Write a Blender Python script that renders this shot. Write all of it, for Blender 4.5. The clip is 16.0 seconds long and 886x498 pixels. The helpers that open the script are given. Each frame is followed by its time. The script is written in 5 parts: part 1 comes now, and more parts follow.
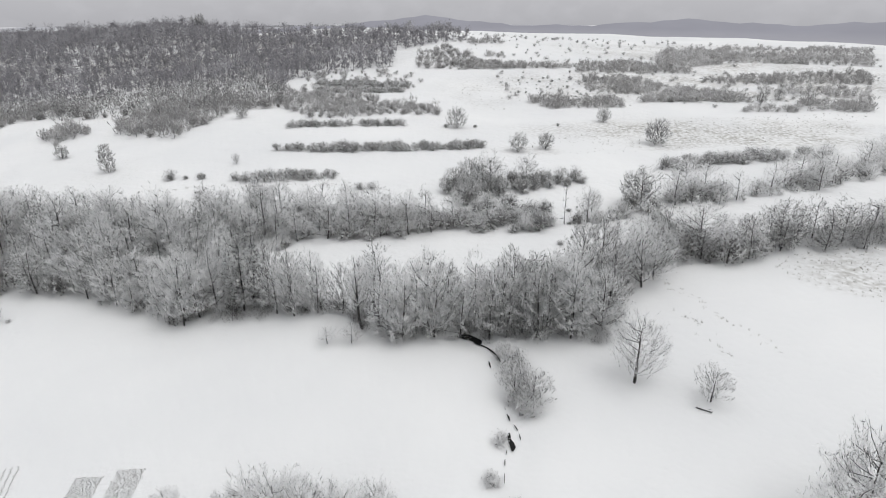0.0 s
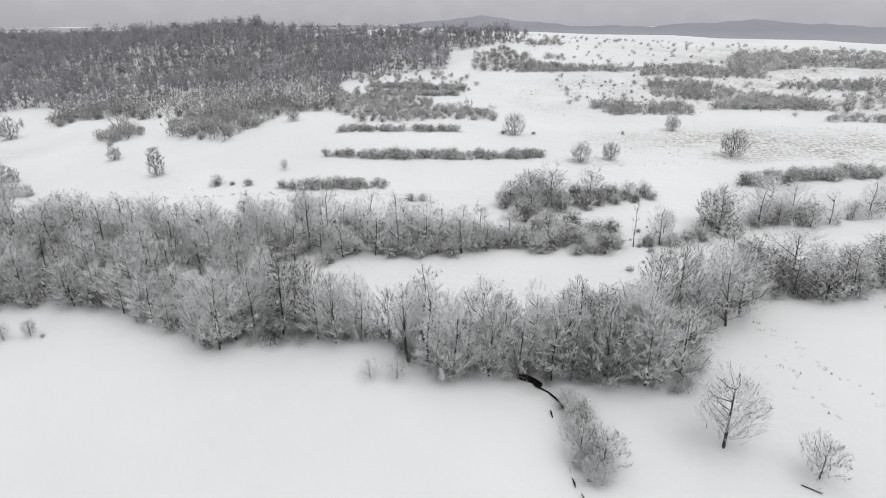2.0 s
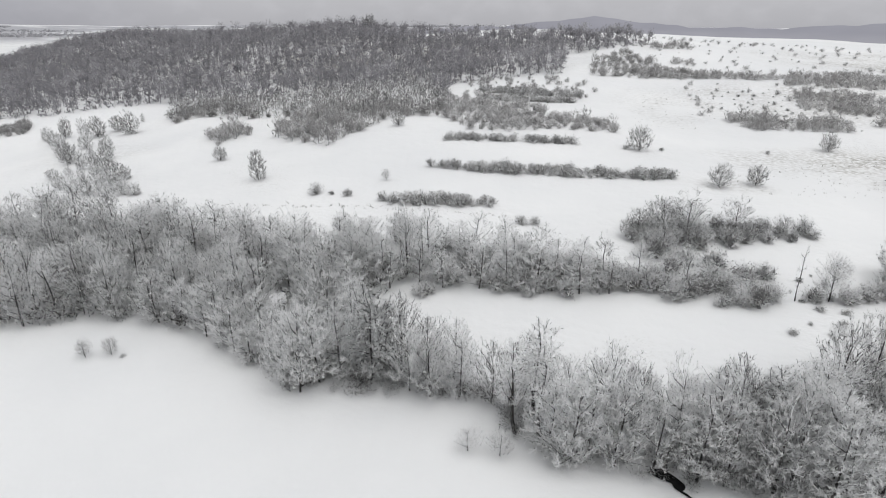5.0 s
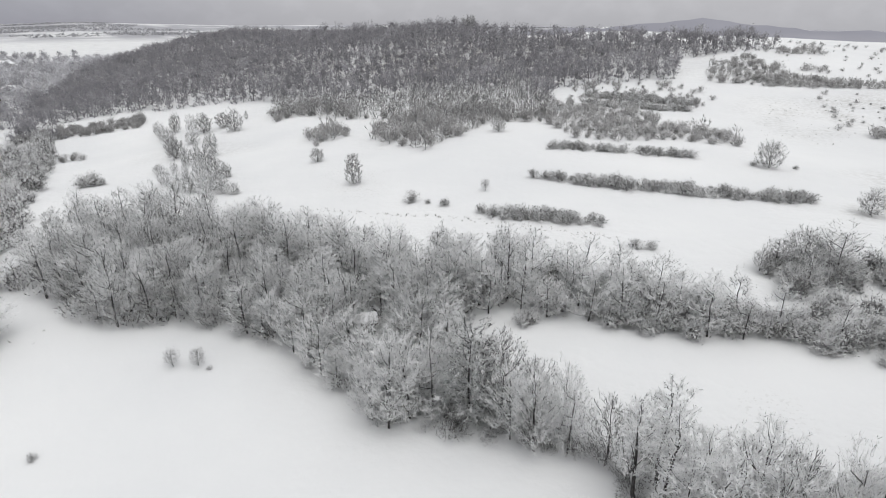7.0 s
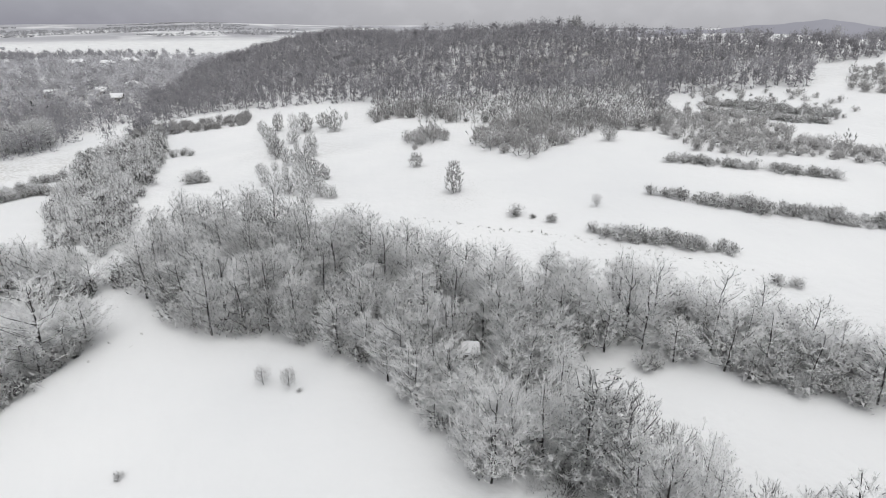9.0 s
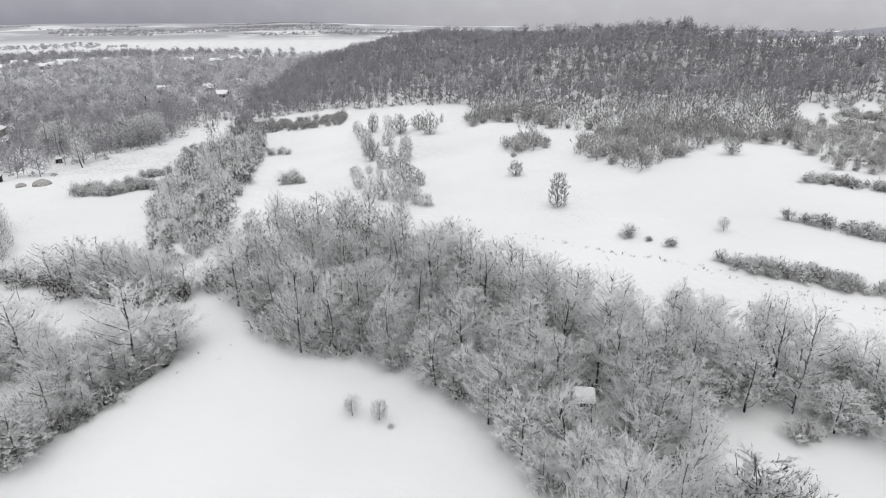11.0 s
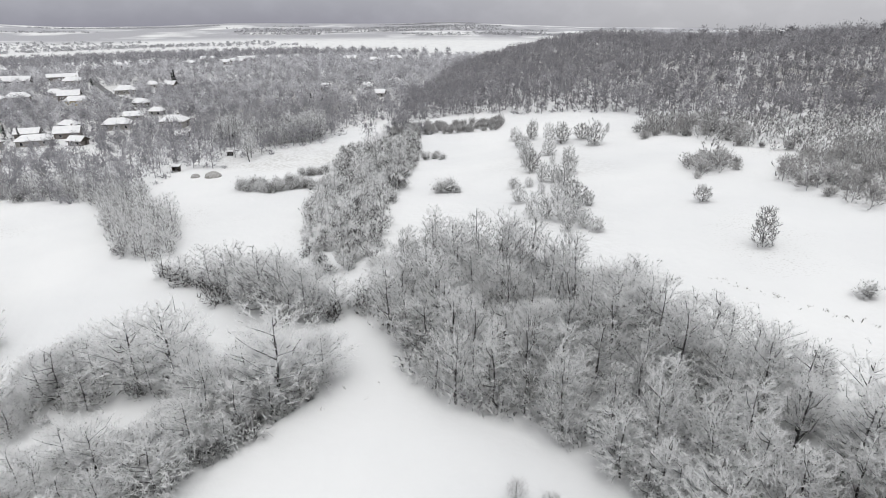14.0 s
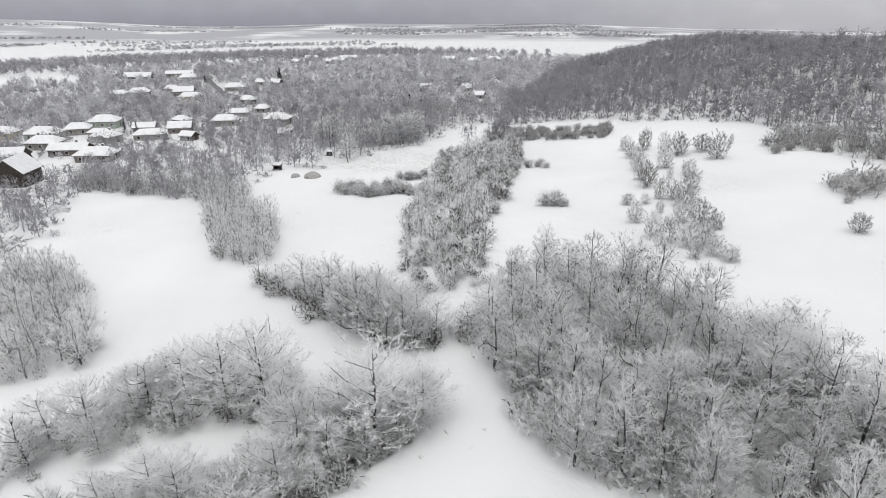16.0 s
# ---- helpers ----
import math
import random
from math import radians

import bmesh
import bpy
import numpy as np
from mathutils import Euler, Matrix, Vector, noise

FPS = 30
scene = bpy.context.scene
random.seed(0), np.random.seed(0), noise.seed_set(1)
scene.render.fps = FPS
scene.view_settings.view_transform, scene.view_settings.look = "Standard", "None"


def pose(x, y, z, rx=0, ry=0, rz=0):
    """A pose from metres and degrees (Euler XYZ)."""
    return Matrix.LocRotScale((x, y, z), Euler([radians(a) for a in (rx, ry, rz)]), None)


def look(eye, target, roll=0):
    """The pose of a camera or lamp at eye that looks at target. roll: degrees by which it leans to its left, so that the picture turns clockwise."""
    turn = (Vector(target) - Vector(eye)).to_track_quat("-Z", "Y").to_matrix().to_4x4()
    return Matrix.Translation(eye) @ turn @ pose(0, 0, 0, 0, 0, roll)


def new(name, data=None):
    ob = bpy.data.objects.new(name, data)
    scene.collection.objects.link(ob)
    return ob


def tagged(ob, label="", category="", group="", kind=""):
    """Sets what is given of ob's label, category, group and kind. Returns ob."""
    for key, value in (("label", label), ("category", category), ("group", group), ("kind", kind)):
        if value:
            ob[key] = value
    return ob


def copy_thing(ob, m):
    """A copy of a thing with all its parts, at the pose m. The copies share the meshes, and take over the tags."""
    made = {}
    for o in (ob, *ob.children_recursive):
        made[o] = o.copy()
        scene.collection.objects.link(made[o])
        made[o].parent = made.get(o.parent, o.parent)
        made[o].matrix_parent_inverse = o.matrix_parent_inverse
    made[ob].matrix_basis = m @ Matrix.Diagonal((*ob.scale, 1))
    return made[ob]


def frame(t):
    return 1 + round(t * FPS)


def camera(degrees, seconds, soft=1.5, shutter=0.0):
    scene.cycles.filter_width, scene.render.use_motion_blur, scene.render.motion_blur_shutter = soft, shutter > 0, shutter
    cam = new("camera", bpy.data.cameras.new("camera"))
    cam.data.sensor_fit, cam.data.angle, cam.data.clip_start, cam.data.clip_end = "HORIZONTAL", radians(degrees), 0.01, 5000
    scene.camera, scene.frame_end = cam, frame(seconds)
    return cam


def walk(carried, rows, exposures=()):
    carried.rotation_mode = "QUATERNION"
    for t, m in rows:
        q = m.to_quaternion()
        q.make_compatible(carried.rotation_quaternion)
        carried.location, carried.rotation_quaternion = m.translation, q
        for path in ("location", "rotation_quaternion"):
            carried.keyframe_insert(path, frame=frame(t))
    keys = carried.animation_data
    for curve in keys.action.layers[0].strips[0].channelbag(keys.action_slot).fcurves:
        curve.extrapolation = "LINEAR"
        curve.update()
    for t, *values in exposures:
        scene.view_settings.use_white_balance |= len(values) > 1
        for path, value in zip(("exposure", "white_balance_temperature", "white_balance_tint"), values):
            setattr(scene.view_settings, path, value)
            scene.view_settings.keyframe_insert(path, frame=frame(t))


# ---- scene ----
DEG = 72.3
cam = camera(DEG, 16.0, soft=0.95)
PATH = [
    (0.0, 0.49, -7.93, 35.75, -4.88, -21.92, 0.08),
    (0.5, 0.44, -5.97, 35.75, -3.44, -21.91, 0.08),
    (1.0, 0.34, -3.99, 35.75, -2.02, -21.90, 0.07),
    (1.5, 0.18, -2.01, 35.73, -0.70, -21.89, 0.05),
    (2.0, -0.02, -0.00, 35.71, 0.00, -21.90, 0.04),
    (2.5, -0.28, 2.00, 35.70, 0.60, -21.91, 0.06),
    (3.0, -0.62, 3.98, 35.69, 1.46, -21.91, 0.09),
    (3.5, -1.01, 5.93, 35.68, 2.92, -21.90, 0.13),
    (4.0, -1.46, 7.90, 35.66, 5.17, -21.90, 0.14),
    (6.5, -5.48, 16.74, 35.38, 15.99, -21.85, 0.21),
    (7.0, -6.63, 18.25, 35.32, 18.17, -21.83, 0.23),
    (7.5, -7.84, 19.72, 35.27, 20.37, -21.82, 0.24),
    (8.0, -9.08, 21.16, 35.24, 22.64, -21.82, 0.21),
    (8.5, -10.38, 22.53, 35.20, 24.79, -21.81, 0.18),
    (9.0, -11.73, 23.86, 35.14, 26.78, -21.80, 0.17),
    (11.5, -19.49, 29.77, 34.91, 37.24, -21.77, 0.17),
    (12.0, -21.23, 30.79, 34.92, 39.52, -21.77, 0.15),
    (12.5, -22.98, 31.78, 34.89, 41.80, -21.77, 0.13),
    (13.0, -24.75, 32.72, 34.83, 44.10, -21.76, 0.08),
    (13.5, -26.64, 33.60, 34.77, 46.36, -21.76, 0.05),
    (14.0, -28.59, 34.37, 34.68, 48.60, -21.74, 0.06),
    (14.5, -30.67, 35.03, 34.58, 50.81, -21.72, 0.06),
    (15.0, -32.73, 35.63, 34.52, 53.03, -21.70, 0.07),
    (15.5, -34.75, 36.21, 34.46, 55.27, -21.68, 0.06),
    (16.0, -36.77, 36.79, 34.40, 57.22, -21.68, 0.04),
]
walk(cam, [(t, pose(x, y, z, 90 + pitch, 0, yaw) @ pose(0, 0, 0, 0, 0, roll)) for t, x, y, z, yaw, pitch, roll in PATH],
     exposures=[(0.0, -0.02), (4.0, -0.02), (9.0, 0.02), (12.5, 0.10), (16.0, 0.11)])

# ---- light: an even winter overcast ----
world = bpy.data.worlds.new("overcast_sky")
scene.world = world
world.use_nodes = True
wn, wl = world.node_tree.nodes, world.node_tree.links
wn.clear()
sky = wn.new("ShaderNodeTexSky")
sky.sky_type, sky.sun_disc, sky.sun_elevation, sky.sun_rotation = "NISHITA", False, radians(67), radians(135)
sky.dust_density = 6.0
grey = wn.new("ShaderNodeHueSaturation")
grey.inputs["Saturation"].default_value = 0.10
wl.new(sky.outputs[0], grey.inputs["Color"])
coord, sep = wn.new("ShaderNodeTexCoord"), wn.new("ShaderNodeSeparateXYZ")
wl.new(coord.outputs["Generated"], sep.inputs[0])
ramp = wn.new("ShaderNodeValToRGB")
ramp.color_ramp.elements[0].position, ramp.color_ramp.elements[0].color = 0.0, (0.80, 0.813, 0.84, 1)
ramp.color_ramp.elements[1].position, ramp.color_ramp.elements[1].color = 0.75, (1.16, 1.18, 1.215, 1)
cloud = wn.new("ShaderNodeTexNoise")
cloud.inputs["Scale"].default_value, cloud.inputs["Detail"].default_value = 3.0, 4.0
stretch = wn.new("ShaderNodeMapping")
stretch.inputs["Scale"].default_value = (1, 1, 5)
wl.new(coord.outputs["Generated"], stretch.inputs[0])
wl.new(stretch.outputs[0], cloud.inputs["Vector"])
wl.new(sep.outputs["Z"], ramp.inputs[0])
drift = wn.new("ShaderNodeMapRange")
drift.inputs["From Min"].default_value, drift.inputs["From Max"].default_value = 0.3, 0.7
drift.inputs["To Min"].default_value, drift.inputs["To Max"].default_value = 0.90, 1.10
wl.new(cloud.outputs["Fac"], drift.inputs["Value"])
veil = wn.new("ShaderNodeMix")
veil.data_type, veil.blend_type = "RGBA", "MULTIPLY"
veil.inputs["Factor"].default_value = 1.0
wl.new(ramp.outputs[0], veil.inputs["A"])
wl.new(drift.outputs[0], veil.inputs["B"])
bg_sky, bg_cloud, both, out = wn.new("ShaderNodeBackground"), wn.new("ShaderNodeBackground"), wn.new("ShaderNodeAddShader"), wn.new("ShaderNodeOutputWorld")
bg_sky.inputs["Strength"].default_value = 0.010
bg_cloud.inputs["Strength"].default_value = 0.60
wl.new(grey.outputs[0], bg_sky.inputs["Color"])
wl.new(veil.outputs["Result"], bg_cloud.inputs["Color"])
wl.new(bg_sky.outputs[0], both.inputs[0])
wl.new(bg_cloud.outputs[0], both.inputs[1])
wl.new(both.outputs[0], out.inputs["Surface"])
sun = new("sun", bpy.data.lights.new("sun", "SUN"))
sun.data.energy, sun.data.angle, sun.data.color = 0.82, radians(50), (1.0, 0.99, 0.975)
sun.matrix_world = look((0, 0, 300), (-90, 90, 0))


# ---- materials ----
def material(name, rough=0.9):
    m = bpy.data.materials.new(name)
    m.use_nodes = True
    m.node_tree.nodes["Principled BSDF"].inputs["Roughness"].default_value = rough
    m.node_tree.nodes["Principled BSDF"].inputs["Specular IOR Level"].default_value = 0.15
    return m, m.node_tree.nodes, m.node_tree.links, m.node_tree.nodes["Principled BSDF"]


def ramp_node(nodes, stops):
    r = nodes.new("ShaderNodeValToRGB")
    while len(r.color_ramp.elements) < len(stops):
        r.color_ramp.elements.new(0.5)
    for e, (p, c) in zip(r.color_ramp.elements, stops):
        e.position, e.color = p, (*c, 1)
    return r


def noise_node(nodes, links, scale, detail=4.0, space="Object"):
    c, n = nodes.new("ShaderNodeTexCoord"), nodes.new("ShaderNodeTexNoise")
    links.new(c.outputs[space], n.inputs["Vector"])
    n.inputs["Scale"].default_value, n.inputs["Detail"].default_value = scale, detail
    return n


def snow_material():
    m, n, l, p = material("snow", 0.75)
    broad, fine, tuft = noise_node(n, l, 0.035, 5), noise_node(n, l, 0.9, 6), noise_node(n, l, 2.6, 3)
    base = ramp_node(n, [(0.25, (0.78, 0.785, 0.79)), (0.7, (0.87, 0.87, 0.865))])
    l.new(broad.outputs["Fac"], base.inputs[0])
    # dead grass that shows through thin snow, in drifts
    spots = n.new("ShaderNodeMath")
    spots.operation = "MULTIPLY"
    where, tips = ramp_node(n, [(0.60, (0, 0, 0)), (0.72, (1, 1, 1))]), ramp_node(n, [(0.57, (0, 0, 0)), (0.66, (1, 1, 1))])
    field = noise_node(n, l, 0.02, 3)
    l.new(field.outputs["Fac"], where.inputs[0])
    l.new(tuft.outputs["Fac"], tips.inputs[0])
    l.new(where.outputs[0], spots.inputs[0])
    l.new(tips.outputs[0], spots.inputs[1])
    half = n.new("ShaderNodeMath")
    half.operation = "MULTIPLY"
    half.inputs[1].default_value = 0.55
    l.new(spots.outputs[0], half.inputs[0])
    # meadows where the snow is thin and the turf greys it, plus painted far haze
    cover = half.outputs[0]
    speck = ramp_node(n, [(0.38, (0, 0, 0)), (0.66, (1, 1, 1))])
    l.new(noise_node(n, l, 1.1, 8).outputs["Fac"], speck.inputs[0])
    blot = ramp_node(n, [(0.35, (0.1, 0.1, 0.1)), (0.65, (1, 1, 1))])
    l.new(noise_node(n, l, 0.09, 3).outputs["Fac"], blot.inputs[0])
    # the last, widest patch is haze over the far plain, put into the colour
    for cx, cy, rx, ry, most in [(88, 145, 62, 20, 0.8), (31, 125, 9, 5, 0.55), (63, 130, 9, 5, 0.5), (32, 195, 20, 30, 0.28), (66, 205, 34, 26, 0.6), (150, 275, 90, 40, 0.6), (140, 215, 75, 42, 0.8), (76, 62, 24, 11, 0.65), (-205, 122, 30, 26, 0.55), (-120, 150, 22, 14, 0.2), (-430, 150, 200, 140, 0.75), (-330, 270, 120, 120, 0.75), (-150, 290, 160, 72, 0.8), (-50, 275, 80, 55, 0.7), (-280, 175, 60, 60, 0.7), (-1900, 1200, 1900, 1500, 0.3)]:
        c, mp, ln, fall, part_a, part_b, add = (n.new("ShaderNode" + k) for k in ("TexCoord", "Mapping", "VectorMath", "MapRange", "Math", "Math", "Math"))
        mp.vector_type, mp.inputs["Location"].default_value, mp.inputs["Scale"].default_value = "TEXTURE", (cx, cy, 0), (rx, ry, 1e6)
        ln.operation = "LENGTH"
        fall.inputs["From Min"].default_value, fall.inputs["From Max"].default_value = 1.0, 0.55
        fall.inputs["To Max"].default_value = most
        part_a.operation, part_b.operation, add.operation = "MULTIPLY", "MULTIPLY", "ADD"
        l.new(c.outputs["Object"], mp.inputs[0])
        l.new(mp.outputs[0], ln.inputs[0])
        l.new(ln.outputs["Value"], fall.inputs["Value"])
        l.new(fall.outputs[0], part_a.inputs[0])
        l.new(speck.outputs[0], part_a.inputs[1])
        l.new(part_a.outputs[0], part_b.inputs[0])
        l.new(blot.outputs[0], part_b.inputs[1])
        l.new(cover, add.inputs[0])
        l.new(part_b.outputs[0], add.inputs[1])
        cover = add.outputs[0]
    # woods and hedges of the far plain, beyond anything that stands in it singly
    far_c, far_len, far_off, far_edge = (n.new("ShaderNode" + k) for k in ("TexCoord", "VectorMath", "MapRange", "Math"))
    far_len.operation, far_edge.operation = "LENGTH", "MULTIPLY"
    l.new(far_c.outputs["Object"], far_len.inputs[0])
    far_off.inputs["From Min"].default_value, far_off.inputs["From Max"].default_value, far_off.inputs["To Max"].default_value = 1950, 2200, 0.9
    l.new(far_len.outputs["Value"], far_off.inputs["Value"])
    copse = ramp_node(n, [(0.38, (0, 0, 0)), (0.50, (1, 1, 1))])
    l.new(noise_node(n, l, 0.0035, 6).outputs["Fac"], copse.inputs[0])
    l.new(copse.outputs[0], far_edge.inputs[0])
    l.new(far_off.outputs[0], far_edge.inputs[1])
    # the woods' grey already has distance haze blended into it
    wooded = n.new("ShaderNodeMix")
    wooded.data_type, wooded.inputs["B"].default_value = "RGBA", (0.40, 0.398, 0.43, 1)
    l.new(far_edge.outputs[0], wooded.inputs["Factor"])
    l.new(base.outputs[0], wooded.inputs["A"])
    mix = n.new("ShaderNodeMix")
    mix.data_type = "RGBA"
    mix.inputs["B"].default_value = (0.26, 0.24, 0.20, 1)
    l.new(cover, mix.inputs["Factor"])
    l.new(wooded.outputs["Result"], mix.inputs["A"])
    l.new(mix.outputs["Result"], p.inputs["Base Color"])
    bump = n.new("ShaderNodeBump")
    bump.inputs["Strength"].default_value, bump.inputs["Distance"].default_value = 0.35, 0.25
    heave = n.new("ShaderNodeMath")
    heave.operation, heave.inputs[1].default_value = "MULTIPLY_ADD", 3.0
    l.new(noise_node(n, l, 0.22, 4).outputs["Fac"], heave.inputs[0])
    l.new(fine.outputs["Fac"], heave.inputs[2])
    l.new(heave.outputs[0], bump.inputs["Height"])
    l.new(bump.outputs[0], p.inputs["Normal"])
    return m


def twig_material(name, stops, grain=1.6, patchy=1.0, fleck=0.34, lying=0.40):
    """Twigs from bare bark to loaded with snow: spray by spray, a little twig by twig, and more on what faces the sky."""
    m, n, l, p = material(name, 0.85)
    g, info, face, plant_tone = n.new("ShaderNodeNewGeometry"), n.new("ShaderNodeObjectInfo"), n.new("ShaderNodeSeparateXYZ"), n.new("ShaderNodeAttribute")
    plant_tone.attribute_name = "tone"
    spray = noise_node(n, l, grain, 3)
    l.new(g.outputs["Normal"], face.inputs[0])
    total = None
    for source, weight in ((g.outputs["Random Per Island"], fleck), (info.outputs["Random"], 0.44), (spray.outputs["Fac"], patchy), (plant_tone.outputs["Fac"], 0.42), (face.outputs["Z"], lying)):
        step = n.new("ShaderNodeMath")
        step.operation, step.inputs[1].default_value, step.inputs[2].default_value = "MULTIPLY_ADD", weight, -0.16 - 0.5 * patchy
        l.new(source, step.inputs[0])
        if total:
            l.new(total, step.inputs[2])
        total = step.outputs[0]
    r = ramp_node(n, stops)
    l.new(total, r.inputs[0])
    l.new(r.outputs[0], p.inputs["Base Color"])
    # snow on thin twigs lets light through
    glow, both_sides = n.new("ShaderNodeBsdfTranslucent"), n.new("ShaderNodeMixShader")
    both_sides.inputs[0].default_value = 0.6
    l.new(r.outputs[0], glow.inputs["Color"])
    l.new(p.outputs[0], both_sides.inputs[1])
    l.new(glow.outputs[0], both_sides.inputs[2])
    l.new(both_sides.outputs[0], n["Material Output"].inputs["Surface"])
    return m


def bark_material(name, dark, light, lying=0.8):
    """Bark, with snow lying on the upper side of leaning limbs."""
    m, n, l, p = material(name, 0.9)
    a, g, face = noise_node(n, l, 3.0, 5), n.new("ShaderNodeNewGeometry"), n.new("ShaderNodeSeparateXYZ")
    r = ramp_node(n, [(0.4, dark), (0.62, light), (0.84, (0.5, 0.5, 0.5))])
    l.new(a.outputs["Fac"], r.inputs[0])
    l.new(g.outputs["Normal"], face.inputs[0])
    cover, mix = n.new("ShaderNodeMapRange"), n.new("ShaderNodeMix")
    cover.inputs["From Min"].default_value, cover.inputs["From Max"].default_value, cover.inputs["To Max"].default_value = 0.25, 0.5, lying
    l.new(face.outputs["Z"], cover.inputs["Value"])
    mix.data_type, mix.inputs["B"].default_value = "RGBA", (0.88, 0.88, 0.88, 1)
    l.new(cover.outputs[0], mix.inputs["Factor"])
    l.new(r.outputs[0], mix.inputs["A"])
    l.new(mix.outputs["Result"], p.inputs["Base Color"])
    return m


def plain_material(name, a, b, scale=2.0, rough=0.85):
    m, n, l, p = material(name, rough)
    t = noise_node(n, l, scale, 5)
    r = ramp_node(n, [(0.35, a), (0.65, b)])
    l.new(t.outputs["Fac"], r.inputs[0])
    l.new(r.outputs[0], p.inputs["Base Color"])
    return m


SNOW = snow_material()
TWIG = twig_material("snowy_twigs", [(0.0, (0.13, 0.128, 0.126)), (0.06, (0.48, 0.477, 0.475)), (0.16, (0.94, 0.94, 0.94)), (0.32, (0.97, 0.97, 0.97))], 1.3, 1.0, 0.32)
TWIG_BARE = twig_material("barer_twigs", [(0.0, (0.18, 0.178, 0.177)), (0.10, (0.52, 0.517, 0.516)), (0.24, (0.86, 0.858, 0.857)), (0.50, (0.94, 0.94, 0.94))], 1.3, 0.9, 0.26)
# undergrowth twigs, darkened in colour so the gaps between crowns look shaded
TWIG_UNDER = twig_material("shaded_undergrowth_twigs", [(0.0, (0.07, 0.067, 0.066)), (0.25, (0.32, 0.317, 0.315)), (0.46, (0.70, 0.70, 0.70)), (0.70, (0.93, 0.93, 0.93))], 0.7)
TWIG_BUSH = twig_material("snowy_bush_twigs", [(0.0, (0.30, 0.297, 0.295)), (0.15, (0.60, 0.597, 0.594)), (0.32, (0.88, 0.88, 0.877)), (0.58, (0.92, 0.92, 0.92))], 1.2, 0.8, 0.14)
TWIG_HEDGE = twig_material("snowy_hedge_twigs", [(0.0, (0.30, 0.297, 0.295)), (0.14, (0.62, 0.617, 0.614)), (0.28, (0.88, 0.88, 0.88)), (0.50, (0.94, 0.94, 0.94))], 1.0, 0.8, 0.14)
TWIG_SCRUB = twig_material("brown_scrub_twigs", [(0.0, (0.42, 0.412, 0.41)), (0.3, (0.66, 0.654, 0.652)), (0.55, (0.80, 0.797, 0.796)), (0.9, (0.90, 0.90, 0.90))], 0.3, 0.7, 0.08)
# hill wood: paler, bluer and flatter, distance haze put into the twig colour
TWIG_FAR = twig_material("hazed_hill_twigs", [(0.0, (0.36, 0.353, 0.368)), (0.3, (0.58, 0.573, 0.592)), (0.55, (0.77, 0.765, 0.784)), (0.9, (0.92, 0.92, 0.93))], 0.085, 0.6, 0.04, 0.12)
TWIG_PINE = twig_material("snowy_needles", [(0.0, (0.12, 0.124, 0.121)), (0.15, (0.40, 0.405, 0.40)), (0.35, (0.80, 0.80, 0.80)), (0.6, (0.92, 0.92, 0.92))], 1.6, 1.0, 0.2)
# valley and plain: the same painted haze, palest on the far hedges
TWIG_VALE = twig_material("hazed_valley_twigs", [(0.0, (0.36, 0.355, 0.372)), (0.3, (0.60, 0.595, 0.615)), (0.55, (0.80, 0.796, 0.814)), (0.9, (0.92, 0.92, 0.93))], 0.12, 0.6, 0.05, 0.12)
TWIG_PLAIN = twig_material("hazed_hedge_twigs", [(0.0, (0.50, 0.497, 0.515)), (1.0, (0.70, 0.697, 0.715))], 0.02, 0.8, 0.05)
DRY_GRASS = twig_material("dry_grass", [(0.0, (0.10, 0.09, 0.07)), (0.4, (0.24, 0.22, 0.18)), (0.9, (0.55, 0.54, 0.50))])
BARK = bark_material("bark", (0.036, 0.034, 0.033), (0.10, 0.096, 0.094))
# mid-grey bark for the stems of far and massed plants, lower in contrast
BARK_GREY = bark_material("grey_bark", (0.20, 0.196, 0.20), (0.36, 0.355, 0.36), 0.3)
GREY_STEMMED = ("hazed_hill_twigs", "hazed_valley_twigs", "brown_scrub_twigs", "snowy_hedge_twigs", "snowy_bush_twigs")
WATER = plain_material("dark_water", (0.006, 0.006, 0.007), (0.02, 0.02, 0.02), 1.0, 0.12)
ROOF_SNOW = plain_material("roof_snow", (0.80, 0.80, 0.81), (0.88, 0.88, 0.88), 0.6)
RENDER_WALL = plain_material("grey_render", (0.24, 0.23, 0.215), (0.38, 0.365, 0.34), 0.8)
BRICK_WALL = plain_material("brick_wall", (0.15, 0.13, 0.12), (0.26, 0.235, 0.22), 1.5)
DARK_WOOD = plain_material("dark_boards", (0.035, 0.03, 0.027), (0.085, 0.075, 0.065), 2.5)
GLASS_DARK = plain_material("window_glass", (0.02, 0.022, 0.025), (0.04, 0.042, 0.045), 1.0, 0.1)
ROAD_SLUSH = plain_material("wet_asphalt", (0.07, 0.07, 0.07), (0.30, 0.30, 0.30), 0.6)
FIR_GREEN = twig_material("fir_needles", [(0.0, (0.02, 0.026, 0.022)), (0.4, (0.07, 0.08, 0.072)), (0.9, (0.55, 0.55, 0.55))])
GREEN_WALL = plain_material("pale_green_render", (0.34, 0.40, 0.34), (0.45, 0.50, 0.44), 0.8)
OCHRE_WALL = plain_material("ochre_render", (0.45, 0.38, 0.24), (0.55, 0.48, 0.32), 0.8)
FRAME_WHITE = plain_material("painted_frame", (0.55, 0.54, 0.52), (0.68, 0.67, 0.65), 1.0, 0.6)
STALK = plain_material("dead_stalks", (0.09, 0.085, 0.08), (0.30, 0.29, 0.28), 4.0)
HAY = bark_material("weathered_hay", (0.16, 0.15, 0.135), (0.36, 0.35, 0.33), 0.22)


